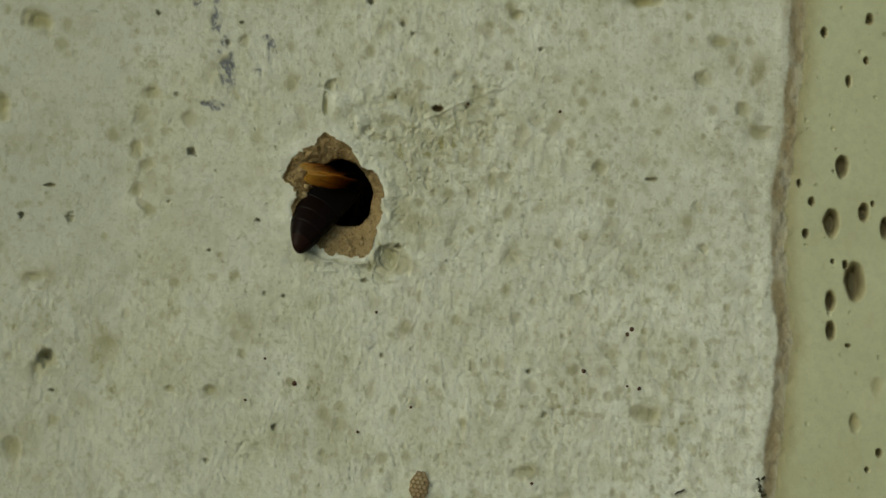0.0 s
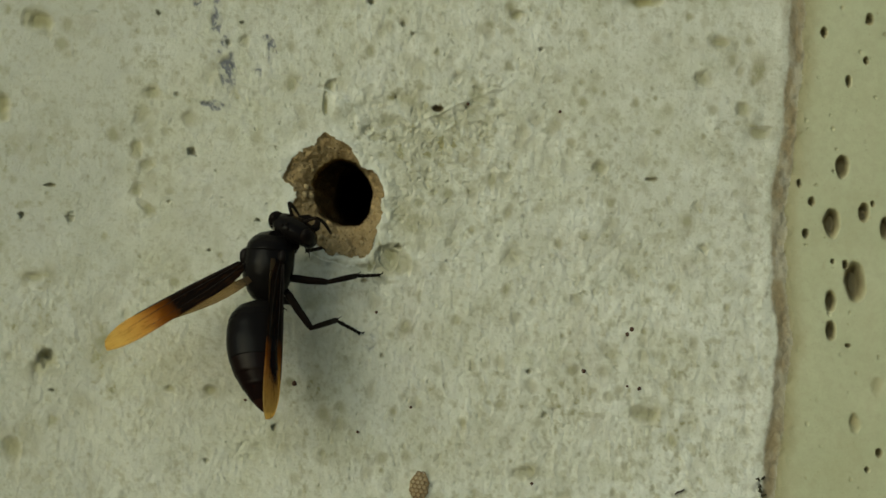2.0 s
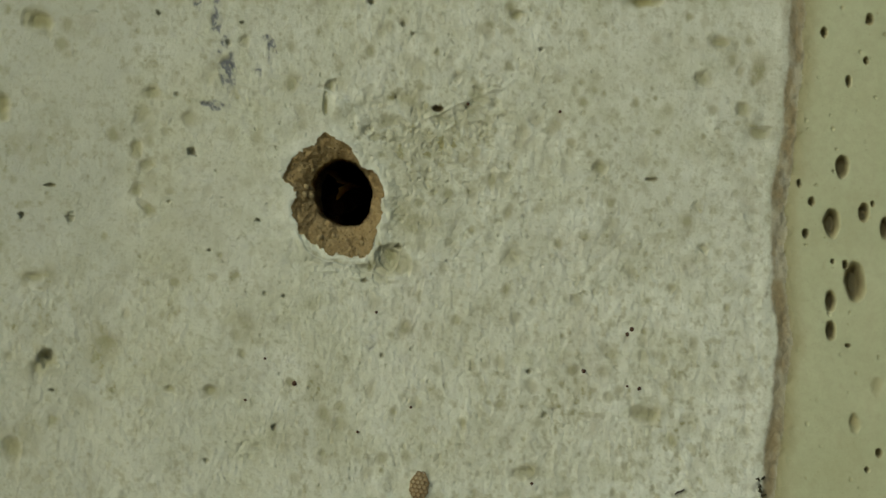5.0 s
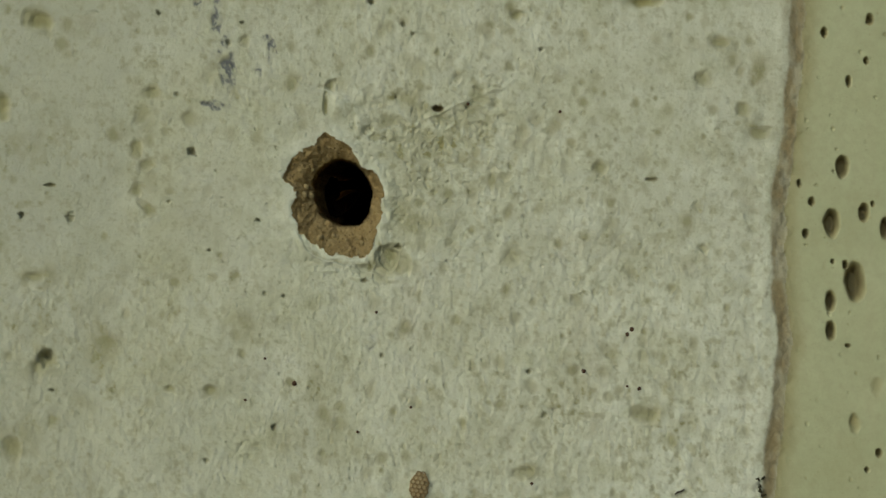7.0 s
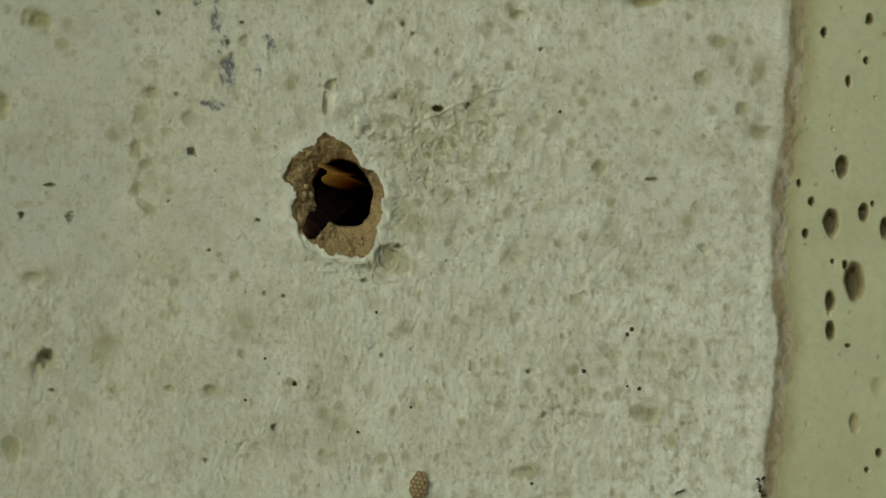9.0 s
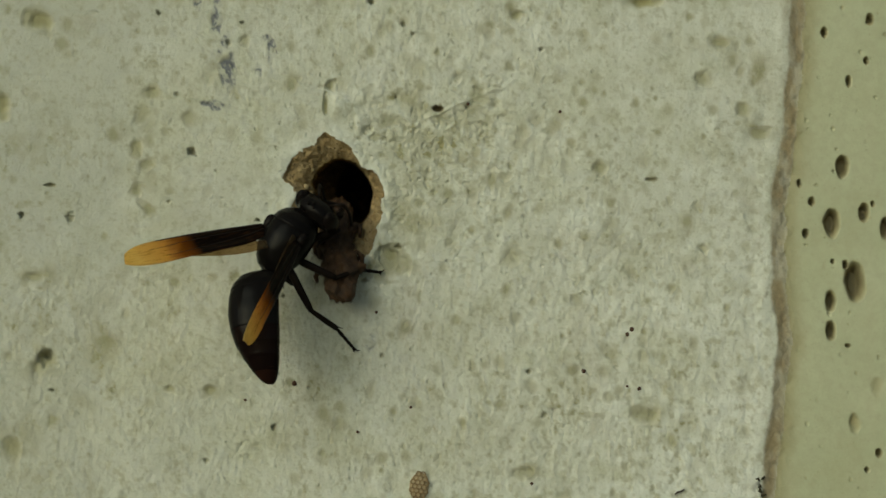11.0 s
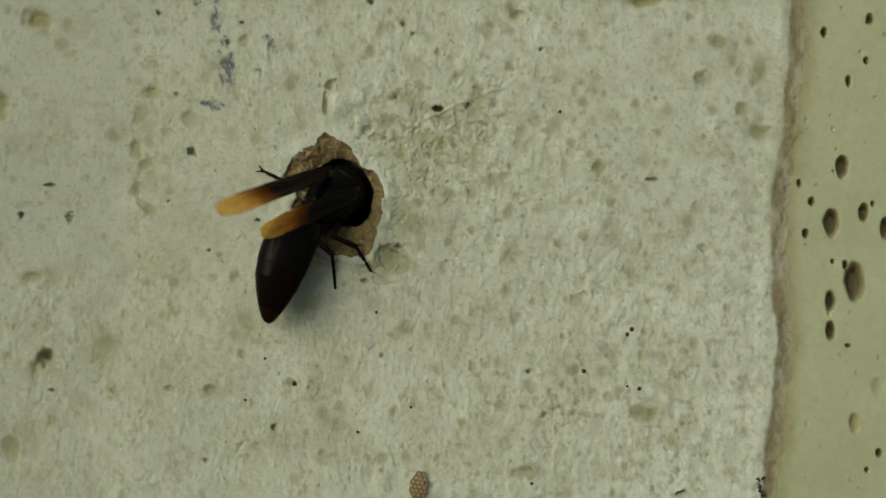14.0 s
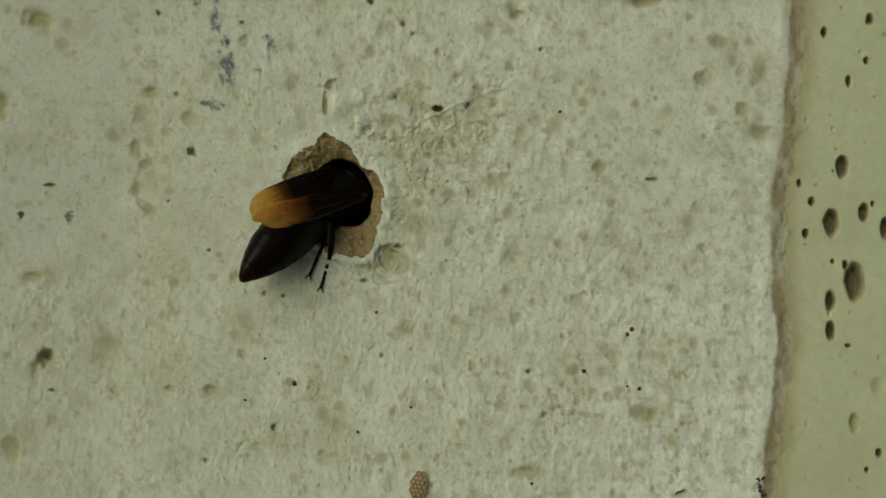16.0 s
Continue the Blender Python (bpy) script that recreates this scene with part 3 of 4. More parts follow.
def tube(bm, path, radii, around=8, scale=U):
    pts = [Vector(p) for p in path]
    circles = []
    for k, p in enumerate(pts):
        way = (pts[min(k + 1, len(pts) - 1)] - pts[max(k - 1, 0)]).normalized()
        side = way.orthogonal().normalized() if k == 0 else (side - way * side.dot(way)).normalized()
        other = way.cross(side)
        circles.append([(p + radii[k] * (math.cos(t) * side + math.sin(t) * other)) * scale
                        for t in [2 * math.pi * j / around for j in range(around)]])
    rings(bm, circles)


def ball(bm, centre, radii, lumps=0.0, seed=0, detail=3):
    got = bmesh.ops.create_icosphere(bm, subdivisions=detail, radius=1)["verts"]
    for v in got:
        shift = Vector((seed, seed * 0.37, 0))
        d = 1 + lumps * (noise.noise(v.co * 1.7 + shift) + 0.6 * noise.noise(v.co * 4.3 + shift))
        v.co = Vector([(centre[k] + v.co[k] * radii[k] * d) * U for k in range(3)])
    return got


# ---- structure round the patch ----
bm = bmesh.new()
box(bm, (-WALL_HALF, 0.055, FLOOR_Z - 0.1), (WALL_HALF, 0.22, WALL_TOP))
tagged(part("wall_core", bm, PLASTER, smooth_faces=False), "plain solid masonry behind the plastered face", "wall", kind="structure")
bm = bmesh.new()
box(bm, (-300, -300, FLOOR_Z - 0.3), (300, 300, FLOOR_Z))
tagged(part("ground", bm, GROUND, smooth_faces=False), "bare trodden earth at the foot of the wall", "ground", kind="structure")


# ---- the wasp: +y is forwards, +z its back, lengths in grid steps ----
wasp = new("wasp")
tagged(wasp, "black mason wasp with smoky wings tipped amber, working at its hole", "wasp")


def make_thorax():
    bm = bmesh.new()
    hull(bm, [(-62, -4, 9, 10, 10), (-56, -3, 26, 24, 22), (-44, -1, 38, 34, 32), (-22, 0, 49, 42, 40), (2, 0, 53, 45, 42),
              (24, -1, 51, 43, 40), (42, -3, 44, 34, 34), (54, -6, 30, 22, 24), (60, -8, 12, 10, 12)], 32, 1.6, 3)
    body = part("thorax", bm, BLACK, wasp)
    bm = bmesh.new()
    hull(bm, [(22, 4, 45.5, 40, 8), (36, 3, 46.2, 35.5, 8), (48, 0, 37, 27, 8), (55, -4, 26, 18, 6)], 28, 0.8, 5)
    part("pronotum", bm, BLACK, body)
    bm = bmesh.new()
    hull(bm, [(-36, 16, 10, 14, 4), (-28, 18, 28, 21, 6), (-18, 19, 32, 23.5, 6), (-10, 20, 30, 24, 6), (-4, 20, 14, 23, 4)], 20, 0.6, 6)
    part("scutellum", bm, BLACK, body)
    for s in (-1, 1):
        bm = bmesh.new()
        ball(bm, (s * 42, 12, 26), (9, 13, 6), 0.1, s)
        part("tegula", bm, EYE, body)
    for ob in (body, *body.children):
        ob.data.transform(Matrix.Diagonal((0.87, 1.04, 0.95, 1)))
    return body


def make_head():
    """The neck joint is at the origin."""
    bm = bmesh.new()
    hull(bm, [(-2, 0, 12, 12, 12), (3, 0, 30, 24, 22), (12, -1, 40, 29, 30), (24, -3, 41, 28, 34), (36, -6, 34, 22, 34), (44, -10, 22, 12, 28), (48, -14, 8, 4, 14)], 28, 1.0, 9)
    head = part("head", bm, BLACK, wasp)
    for s in (-1, 1):
        bm = bmesh.new()
        ball(bm, (s * 32, 20, -2), (12, 17, 26), 0.04, 4)
        part("compound_eye", bm, EYE, head)
        bm = bmesh.new()
        tube(bm, [(s * 12, 40, 4), (s * 21, 49, 8), (s * 28, 57, 8)], [3.2, 2.8, 3.0])
        pts = [(s * (28 + 14 * k / 9 - 10 * (k / 9) ** 2), 57 + 12 * k / 9 - 10 * (k / 9) ** 2, 8 - 30 * k / 9 - 34 * (k / 9) ** 2) for k in range(10)]
        tube(bm, pts, [2.2 + 1.0 * math.sin(math.pi * min(1, 0.1 + k / 10)) for k in range(10)])
        part("antenna", bm, LEGS, head)
        bm = bmesh.new()
        tube(bm, [(s * 14, 40, -26), (s * 16, 52, -34), (s * 9, 62, -40), (s * 2, 66, -42)], [7, 6.5, 5, 1.5])
        part("mandible", bm, LEGS, head)
    for x, y in ((-6, 12), (6, 12), (0, 18)):
        bm = bmesh.new()
        ball(bm, (x, y, 27), (3, 3, 2.5), detail=2)
        part("ocellus", bm, EYE, head)
    for ob in (head, *head.children):
        ob.data.transform(Matrix.Diagonal((1.08, 0.98, 1.05, 1)))
    return head


def make_abdomen():
    """The waist is at the origin and the tip at y = -206."""
    root = new("abdomen")
    root.parent = wasp
    bm = bmesh.new()
    tube(bm, [(0, 6, 0), (0, -2, 1), (0, -10, 0)], [7, 6, 9], 12)
    part("petiole", bm, BLACK, root)
    # outline from waist to tip: place, half width, height of the arched back, depth of the flat belly
    outline = [(4, 8, 9, 7), (7, 25, 31, 12), (14, 35, 48, 15), (28, 42, 60, 16), (48, 45.5, 67, 16), (78, 46.5, 70, 16), (106, 45, 67, 16), (134, 41, 59, 16),
               (160, 32, 46, 16), (181, 21, 32, 15), (196, 12, 20, 12), (203, 7, 13, 9), (206, 3, 6, 5)]
    cols = list(zip(*outline))
    stops = [4, 34, 108, 136, 159, 181, 206]
    for k in range(6):
        front, back = stops[k], stops[k + 1] + (5 if k < 5 else 0)
        grow = 1.0 - 0.004 * k
        secs = []
        for n, y in enumerate(np.linspace(front, back, 9 if k else 11)):
            wide, up, down = [float(np.interp(y, cols[0], c)) * grow for c in cols[1:]]
            lift = 1.01 if (k < 5 and y > back - 5) else 1.0
            secs.append((-y, 0, wide * lift, up * lift, down * lift))
        bm = bmesh.new()
        hull(bm, secs, 32, 0.5, 12 + k)
        part("abdomen_segment", bm, BLACK if k < 2 else (GASTER if k < 5 else GASTER_END), root, "red-brown last ring" if k == 5 else "")
    return root


def membrane(bm, length, widths, lead, thick=0.7, waves=2.0):
    """A wing blade along y; widths at even steps; lead +1 or -1: the side of the stiff front edge."""
    n, m = 44, 8
    along = np.linspace(0, 1, n)
    full = np.interp(along, np.linspace(0, 1, len(widths)), widths)
    w = full * np.sqrt(np.clip(1.004 - np.clip((along - 0.74) / 0.26, 0, 1) ** 2.3, 0, 1))
    layer = bm.verts.layers.float.new("along")
    sheets = []
    for side in (0.5, -0.5):
        grid = []
        for t, wt, wf in zip(along, w, full):
            row = []
            for k in range(m + 1):
                c = k / m
                x = lead * (7 * math.sin(math.pi * t) + 22 * t - (wf - wt) * 0.74 - wt * c)
                z = waves * math.sin(c * math.pi * 2.5) * math.sin(math.pi * t) - 5 * c * c + 6 * t * t + side * thick * (1.8 if k == 0 else 1)
                v = bm.verts.new((x * U, t * length * U, z * U))
                v[layer] = float(t)
                row.append(v)
            grid.append(row)
        sheets.append(grid)
    top, low = sheets
    for g in sheets:
        for i in range(n - 1):
            for k in range(m):
                bm.faces.new((g[i][k], g[i + 1][k], g[i + 1][k + 1], g[i][k + 1]))
    ring = lambda g: [g[i][0] for i in range(n)] + g[n - 1][1:] + [g[i][m] for i in range(n - 2, -1, -1)] + g[0][1:m][::-1]
    p, q = ring(top), ring(low)
    for k in range(len(p)):
        bm.faces.new((p[k], p[(k + 1) % len(p)], q[(k + 1) % len(p)], q[k]))


WING_LONG = 276
FORE_WIDE = [16, 30, 38, 43, 46, 48, 50, 51, 52, 53, 54, 54, 53, 51, 48]


def make_wing(lead):
    root = new("wing")
    root.parent = wasp
    bm = bmesh.new()
    membrane(bm, WING_LONG, [w * (1 if lead > 0 else 0.82) for w in FORE_WIDE], lead)
    part("forewing", bm, FOREWING, root, "smoky brown forewing with an amber tip")
    bm = bmesh.new()
    membrane(bm, 190, [w * (1 if lead > 0 else 0.7) for w in (8, 16, 22, 26, 27, 25, 21, 15, 9, 4)], lead, 0.5, 1.2)
    blade = part("hindwing", bm, HINDWING, root, "pale translucent amber hindwing")
    for c0, c1, end, r in ((0.02, 0.02, 0.72, 2.2), (0.2, 0.42, 0.80, 0.7), (0.48, 0.84, 0.72, 0.6)):
        bm = bmesh.new()
        pts = []
        for k in range(16):
            t = 0.01 + end * k / 15
            wt = float(np.interp(t, np.linspace(0, 1, 15), FORE_WIDE))
            c = c0 + (c1 - c0) * t
            pts.append((lead * (7 * math.sin(math.pi * t) + 22 * t - wt * c), t * WING_LONG, 2.0 * math.sin(c * math.pi * 2.5) * math.sin(math.pi * t) - 5 * c * c + 6 * t * t + 0.8))
        tube(bm, pts, [r * (1 - 0.6 * k / 15) for k in range(16)], 6)
        part("vein", bm, VEIN, root)
    return root, blade


LEG_PLAN = {  # hip in the body's space, then thigh, shin and foot lengths
    "front": ((22, 24, -28), 54, 46, 46),
    "middle": ((33, -16, -22), 68, 56, 54),
    "hind": ((30, -40, -18), 77, 64, 64)}


def make_leg(which):
    _, thigh, shin, foot = LEG_PLAN[which]
    bm = bmesh.new()
    tube(bm, [(0, -4, 0), (0, thigh * 0.12, 0), (0, thigh * 0.5, 1), (0, thigh * 0.85, 0), (0, thigh, 0)], [5.5, 7.0, 6.9, 6.0, 4.8], 10)
    upper = part("femur", bm, LEGS, wasp)
    bm = bmesh.new()
    tube(bm, [(0, -2, 0), (0, shin * 0.2, 0), (0, shin * 0.6, 0), (0, shin, 0)], [3.9, 4.6, 5.3, 5.0], 9)
    for s in (-1, 1):
        tube(bm, [(s * 3, shin - 2, 0), (s * 7, shin + 10, -2)], [1.6, 0.4], 5)
    lower = part("tibia", bm, LEGS, wasp)
    bm = bmesh.new()
    y = 0.0
    for k, share in enumerate((0.34, 0.2, 0.16, 0.12, 0.18)):
        long = foot * share
        tube(bm, [(0, y, 0), (0, y + long * 0.5, 0), (0, y + long * 0.96, 0)], [2.5 - 0.1 * k, 3.1 - 0.1 * k, 3.9 - 0.15 * k], 7)
        y += long
    for s in (-1, 1):
        tube(bm, [(s * 1, foot - 2, 0), (s * 5, foot + 4, 0), (s * 6, foot + 7, -4)], [1.5, 1.2, 0.3], 5)
    end = part("tarsus", bm, LEGS, wasp)
    return upper, lower, end


thorax, head, abdomen = make_thorax(), make_head(), make_abdomen()
(left_wing, left_hind), (right_wing, right_hind) = make_wing(1), make_wing(-1)
legs = {(w, s): make_leg(w) for w in ("front", "middle", "hind") for s in (-1, 1)}


# ---- the husk that the wasp drags out and drops ----
def make_husk():
    root = tagged(new("insect_husk"), "crumpled reddish-brown dead insect husk in the wasp's legs", "husk")
    for k, (y, r, name) in enumerate([(-78, 26, "husk_tip"), (-42, 34, "husk_segment"), (-4, 33, "husk_segment"), (34, 30, "husk_segment"), (70, 22, "husk_head")]):
        bm = bmesh.new()
        ball(bm, (7 * math.sin(k * 2.1), y, 4 * math.cos(k * 1.7)), (r, 29, r * 0.8), 0.42, 5 + k, 4)
        part(name, bm, HUSK, root)
    for k in range(4):
        bm = bmesh.new()
        s = 1 if k % 2 else -1
        y = -50 + 28 * k
        tube(bm, [(s * 20, y, 0), (s * 34, y + 8, 6), (s * 42, y - 4 + 5 * k, 2), (s * 40, y - 12, -6)], [7, 6, 5, 3], 7)
        part("husk_leg", bm, HUSK, root)
    return root


husk = make_husk()


# ---- small things on the wall ----
def wall_level(a, b):
    i = int(np.clip(np.searchsorted(A_LINES, a), 0, len(A_LINES) - 1))
    j = int(np.clip(np.searchsorted(B_LINES, b), 0, len(B_LINES) - 1))
    return float(HEIGHT[j, i]) * 0.001


def on_wall(ob, a, b, lift=0.0, turn=0.0):
    ob.matrix_basis = Matrix.Translation(((a - 784) * U, -wall_level(a, b) - lift * U, (441 - b) * U)) @ pose(0, 0, 0, 90, turn, 0)


def make_egg_scale():
    """A flat oval with a raised net; x and y lie in the wall, z off it."""
    bm = bmesh.new()
    got = ball(bm, (0, 0, 0), (17, 25, 7), 0.08, 2, 4)
    thing = part("netted_egg_shell", bm, NET_FILL)
    tagged(thing, "small brown netted egg shell stuck to the plaster", "egg shell")
    for row in range(-3, 4):
        for col in range(-3, 4):
            x, y = col * 8.2 + (4.1 if row % 2 else 0), row * 7.4
            if (x / 16) ** 2 + (y / 24) ** 2 < 0.95:
                z = 7 * math.sqrt(max(0.05, 1 - (x / 17.5) ** 2 - (y / 26) ** 2))
                bm = bmesh.new()
                loop = [(x + 4.4 * math.cos(t), y + 4.4 * math.sin(t), z + 0.6) for t in [math.pi * k / 3 for k in range(7)]]
                tube(bm, loop, [1.25] * 7, 5)
                part("net_cell", bm, NET, thing)
    return thing


on_wall(make_egg_scale(), 742, 861, 0, 8)

first = None
for k, (a, b, r) in enumerate([(1110, 592, 4.2), (1118, 583, 4.6), (1131, 688, 4.0), (1110, 684, 2.6), (1033, 657, 4.4), (521, 679, 5.2), (666, 553, 3.2),
                               (941, 856, 3.2), (633, 765, 3.2), (469, 635, 2.8), (828, 184, 3.4), (991, 198, 3.0), (727, 721, 3.0), (434, 708, 3.0)]):
    if first is None:
        bm = bmesh.new()
        ball(bm, (0, 0, 0), (4, 4.4, 3), 0.3, 1, 3)
        first = tagged(part("insect_dropping", bm, SPECK), "tiny dark brown dropping stuck to the plaster", "dropping", "droppings on the wall")
        ob = first
    else:
        ob = copy_thing(first, Matrix.Identity(4))
    on_wall(ob, a, b, 0.6, 37 * k)
    ob.scale = (r / 4.8,) * 3

dice = random.Random(5)
for k, (a, b) in enumerate([(541, 330), (549, 345), (538, 344), (590, 418), (612, 425), (640, 430), (566, 420), (553, 300)]):
    bm = bmesh.new()
    ball(bm, (0, 0, 0), (dice.uniform(3, 6), dice.uniform(3, 6), dice.uniform(2.5, 4)), 0.5, k, 2)
    ob = part("mortar_grain", bm, GRAIN)
    on_wall(ob, a, b, 1.0, dice.uniform(0, 360))
    tagged(ob, "pale loose sand grain in the broken mortar", "grain", "loose grains in the hole")


def make_moss_tuft():
    thing = tagged(new("moss_tuft"), "tiny black moss tuft growing in the dirty joint", "moss")
    for k in range(9):
        bm = bmesh.new()
        x, y = dice.gauss(0, 4), dice.gauss(0, 7)
        tip = (x + dice.gauss(0, 4), y + dice.gauss(0, 4), dice.uniform(2, 5))
        tube(bm, [(x, y, -2), ((x + tip[0]) / 2 + dice.gauss(0, 1), (y + tip[1]) / 2, tip[2] * 0.6), tip], [2.6, 2.0, 0.5], 6)
        part("shoot", bm, MOSS, thing)
    return thing


on_wall(make_moss_tuft(), 1345, 864)

bm = bmesh.new()
tube(bm, [(-9, -3, 1.5), (-4, 1, 3), (2, 2, 2.5), (8, 6, 1.5)], [1.0, 1.6, 1.5, 0.6], 7)
on_wall(tagged(part("plant_fibre", bm, HUSK), "short dark brown plant fibre caught on the plaster", "fibre"), 1203, 872)


# ---- movement ----
def glide(times, values, t):
    """A smooth curve through the rows that does not overshoot."""
    x, y = np.array(times, float), np.array(values, float)
    hgap = np.diff(x)
    slope = np.diff(y) / hgap
    d = np.zeros_like(y)
    for k in range(1, len(x) - 1):
        if slope[k - 1] * slope[k] > 0:
            d[k] = 2 * slope[k - 1] * slope[k] / (slope[k - 1] + slope[k])
    k = int(np.clip(np.searchsorted(x, t) - 1, 0, len(x) - 2))
    s = (t - x[k]) / hgap[k]
    return float(y[k] * (1 + 2 * s) * (1 - s) ** 2 + d[k] * hgap[k] * s * (1 - s) ** 2 + y[k + 1] * s * s * (3 - 2 * s) - d[k + 1] * hgap[k] * s * s * (1 - s))


def frame_at(origin, along, back):
    """A pose at origin whose y runs along and whose z is as near to back as it can be."""
    y = along.normalized()
    z = (back - y * back.dot(y)).normalized()
    x = y.cross(z)
    return Matrix(((x.x, y.x, z.x, origin.x), (x.y, y.y, z.y, origin.y), (x.z, y.z, z.z, origin.z), (0, 0, 0, 1)))


OUT = Vector((0, -1, 0))

# seconds; mid thorax a, b; waist a, b and its height; abdomen tip a, b; head's turn to its right
BODY = [
    (0.0, 642, 334, 622, 342, -120, 536, 444, 0),
    (0.5, 610, 334, 586, 364, 6, 544, 573, 0),
    (1.0, 592, 360, 556, 398, 32, 551, 600, 0),
    (1.5, 477, 445, 458, 505, 95, 470, 684, 10),
    (2.0, 474, 473, 468, 534, 105, 484, 724, 24),
    (2.5, 458, 500, 461, 558, 138, 516, 708, 12),
    (3.0, 536, 425, 504, 478, 85, 516, 676, 0),
    (3.5, 568, 385, 530, 426, 45, 515, 640, 0),
    (4.0, 602, 338, 576, 368, 0, 506, 556, 0),
    (4.2, 612, 343, 588, 368, -70, 472, 440, 0),
    (4.7, 632, 345, 612, 355, -270, 580, 390, 0),
    (5.2, 634, 345, 620, 352, -400, 606, 372, 0),
    (8.0, 634, 345, 620, 352, -400, 606, 376, 0),
    (8.3, 632, 345, 616, 354, -340, 598, 398, 0),
    (8.5, 632, 345, 614, 355, -315, 595, 406, 0),
    (8.8, 632, 345, 612, 355, -265, 602, 420, 0),
    (9.0, 640, 340, 616, 350, -180, 556, 419, 0),
    (9.2, 642, 336, 620, 345, -135, 545, 435, 0),
    (9.8, 604, 342, 578, 380, 8, 546, 570, 0),
    (10.4, 584, 364, 548, 403, 40, 535, 600, 0),
    (11.0, 510, 420, 472, 480, 95, 485, 675, 10),
    (11.3, 497, 430, 464, 488, 100, 474, 686, 8),
    (11.5, 524, 396, 476, 450, 80, 488, 660, 5),
    (12.0, 574, 372, 535, 415, 45, 532, 628, 0),
    (12.3, 566, 374, 528, 412, 48, 538, 604, 0),
    (12.5, 546, 384, 504, 428, 52, 523, 633, 0),
    (12.7, 505, 415, 466, 470, 95, 466, 650, 10),
    (13.0, 490, 422, 452, 484, 100, 445, 678, 10),
    (13.3, 503, 402, 462, 458, 92, 434, 645, 10),
    (13.5, 518, 380, 472, 422, 75, 417, 636, 5),
    (13.8, 560, 360, 522, 402, 45, 446, 610, 0),
    (14.0, 590, 345, 552, 382, 20, 476, 570, 0),
    (14.5, 584, 349, 541, 371, 8, 338, 456, 0),
    (15.0, 577, 352, 534, 365, 4, 324, 405, 0),
    (15.5, 594, 348, 555, 368, 2, 368, 447, 0),
    (16.0, 598, 345, 562, 378, -20, 436, 494, 0)]

# seconds; left wing tip a, b; right wing tip a, b
WINGS = [
    (0.0, 532, 304, 538, 306), (0.5, 425, 374, 448, 368), (1.0, 330, 425, 440, 494), (1.5, 190, 546, 476, 690), (2.0, 186, 612, 474, 744),
    (2.5, 218, 672, 503, 784), (3.0, 226, 482, 528, 606), (3.5, 256, 376, 545, 470), (4.0, 418, 366, 440, 376), (4.2, 490, 350, 530, 385),
    (4.7, 575, 315, 585, 330), (5.2, 585, 318, 595, 345), (8.0, 585, 318, 595, 345), (8.5, 580, 306, 596, 312), (9.0, 566, 302, 572, 306),
    (9.2, 546, 314, 552, 316), (9.8, 425, 380, 470, 385), (10.4, 320, 420, 430, 500), (11.0, 215, 460, 430, 610), (11.3, 190, 486, 405, 632),
    (11.5, 204, 412, 442, 528), (12.0, 294, 356, 527, 402), (12.1, 345, 424, 485, 456), (12.3, 346, 418, 490, 450), (12.5, 286, 508, 424, 572),
    (12.6, 212, 418, 440, 560), (12.7, 196, 430, 420, 590), (13.0, 184, 465, 404, 645), (13.3, 195, 385, 405, 560), (13.5, 200, 375, 405, 532),
    (13.6, 246, 298, 440, 500), (13.8, 262, 290, 480, 450), (14.0, 378, 378, 456, 412), (14.2, 405, 425, 440, 470), (14.5, 375, 384, 369, 428),
    (15.0, 394, 374, 398, 421), (15.5, 412, 380, 420, 427), (16.0, 436, 378, 452, 390)]

# how far the right wing's blade leans over to the right, time by time
TILT = ([0, 0.5, 1, 1.5, 2.0, 2.5, 3.0, 3.6, 4.0, 9.2, 10, 11.2, 13.5, 14.0, 14.4, 16], [1.4, 0.8, 1.2, 1.2, 1.7, 1.9, 0.9, 0.9, 0.4, 1.4, 1.1, 2.2, 2.2, 1.2, 0.1, 0.1])
# the same for the left wing's blade, which folds flat over the back
TILT_LEFT = ([0, 0.5, 1.0, 3.6, 4.0, 9.2, 10, 14.05, 14.4, 16], [1.4, 0.9, 1.0, 1.0, 0.5, 1.4, 1.0, 1.2, 0.0, 0.0])

# how far the back leans over to the wasp's left: thorax, then abdomen
LEAN = ([0, 0.5, 1.5, 2.5, 3.4, 4.2, 9.2, 10, 13.5, 14.4, 16], [0.3, 0.35, 0.45, 0.4, 0.4, 0.2, 0.2, 0.45, 0.45, 0.0, 0.1])
TAIL_LEAN = ([0, 0.5, 1.0, 2.1, 2.4, 2.6, 3.0, 3.6, 4.2, 9.2, 10, 13.3, 13.6, 14.0, 14.4, 16], [4.0, 2.6, 3.0, 2.6, 0.7, 0.7, 2.8, 2.4, 0.9, 4.0, 2.8, 2.8, 2.0, 1.2, 0.15, 0.5])
# how high the wings are hinged on the back
HINGE = ([0, 3.4, 4.2, 9.2, 10, 13.5, 14.4, 16], [26, 26, 30, 30, 26, 26, 54, 42])

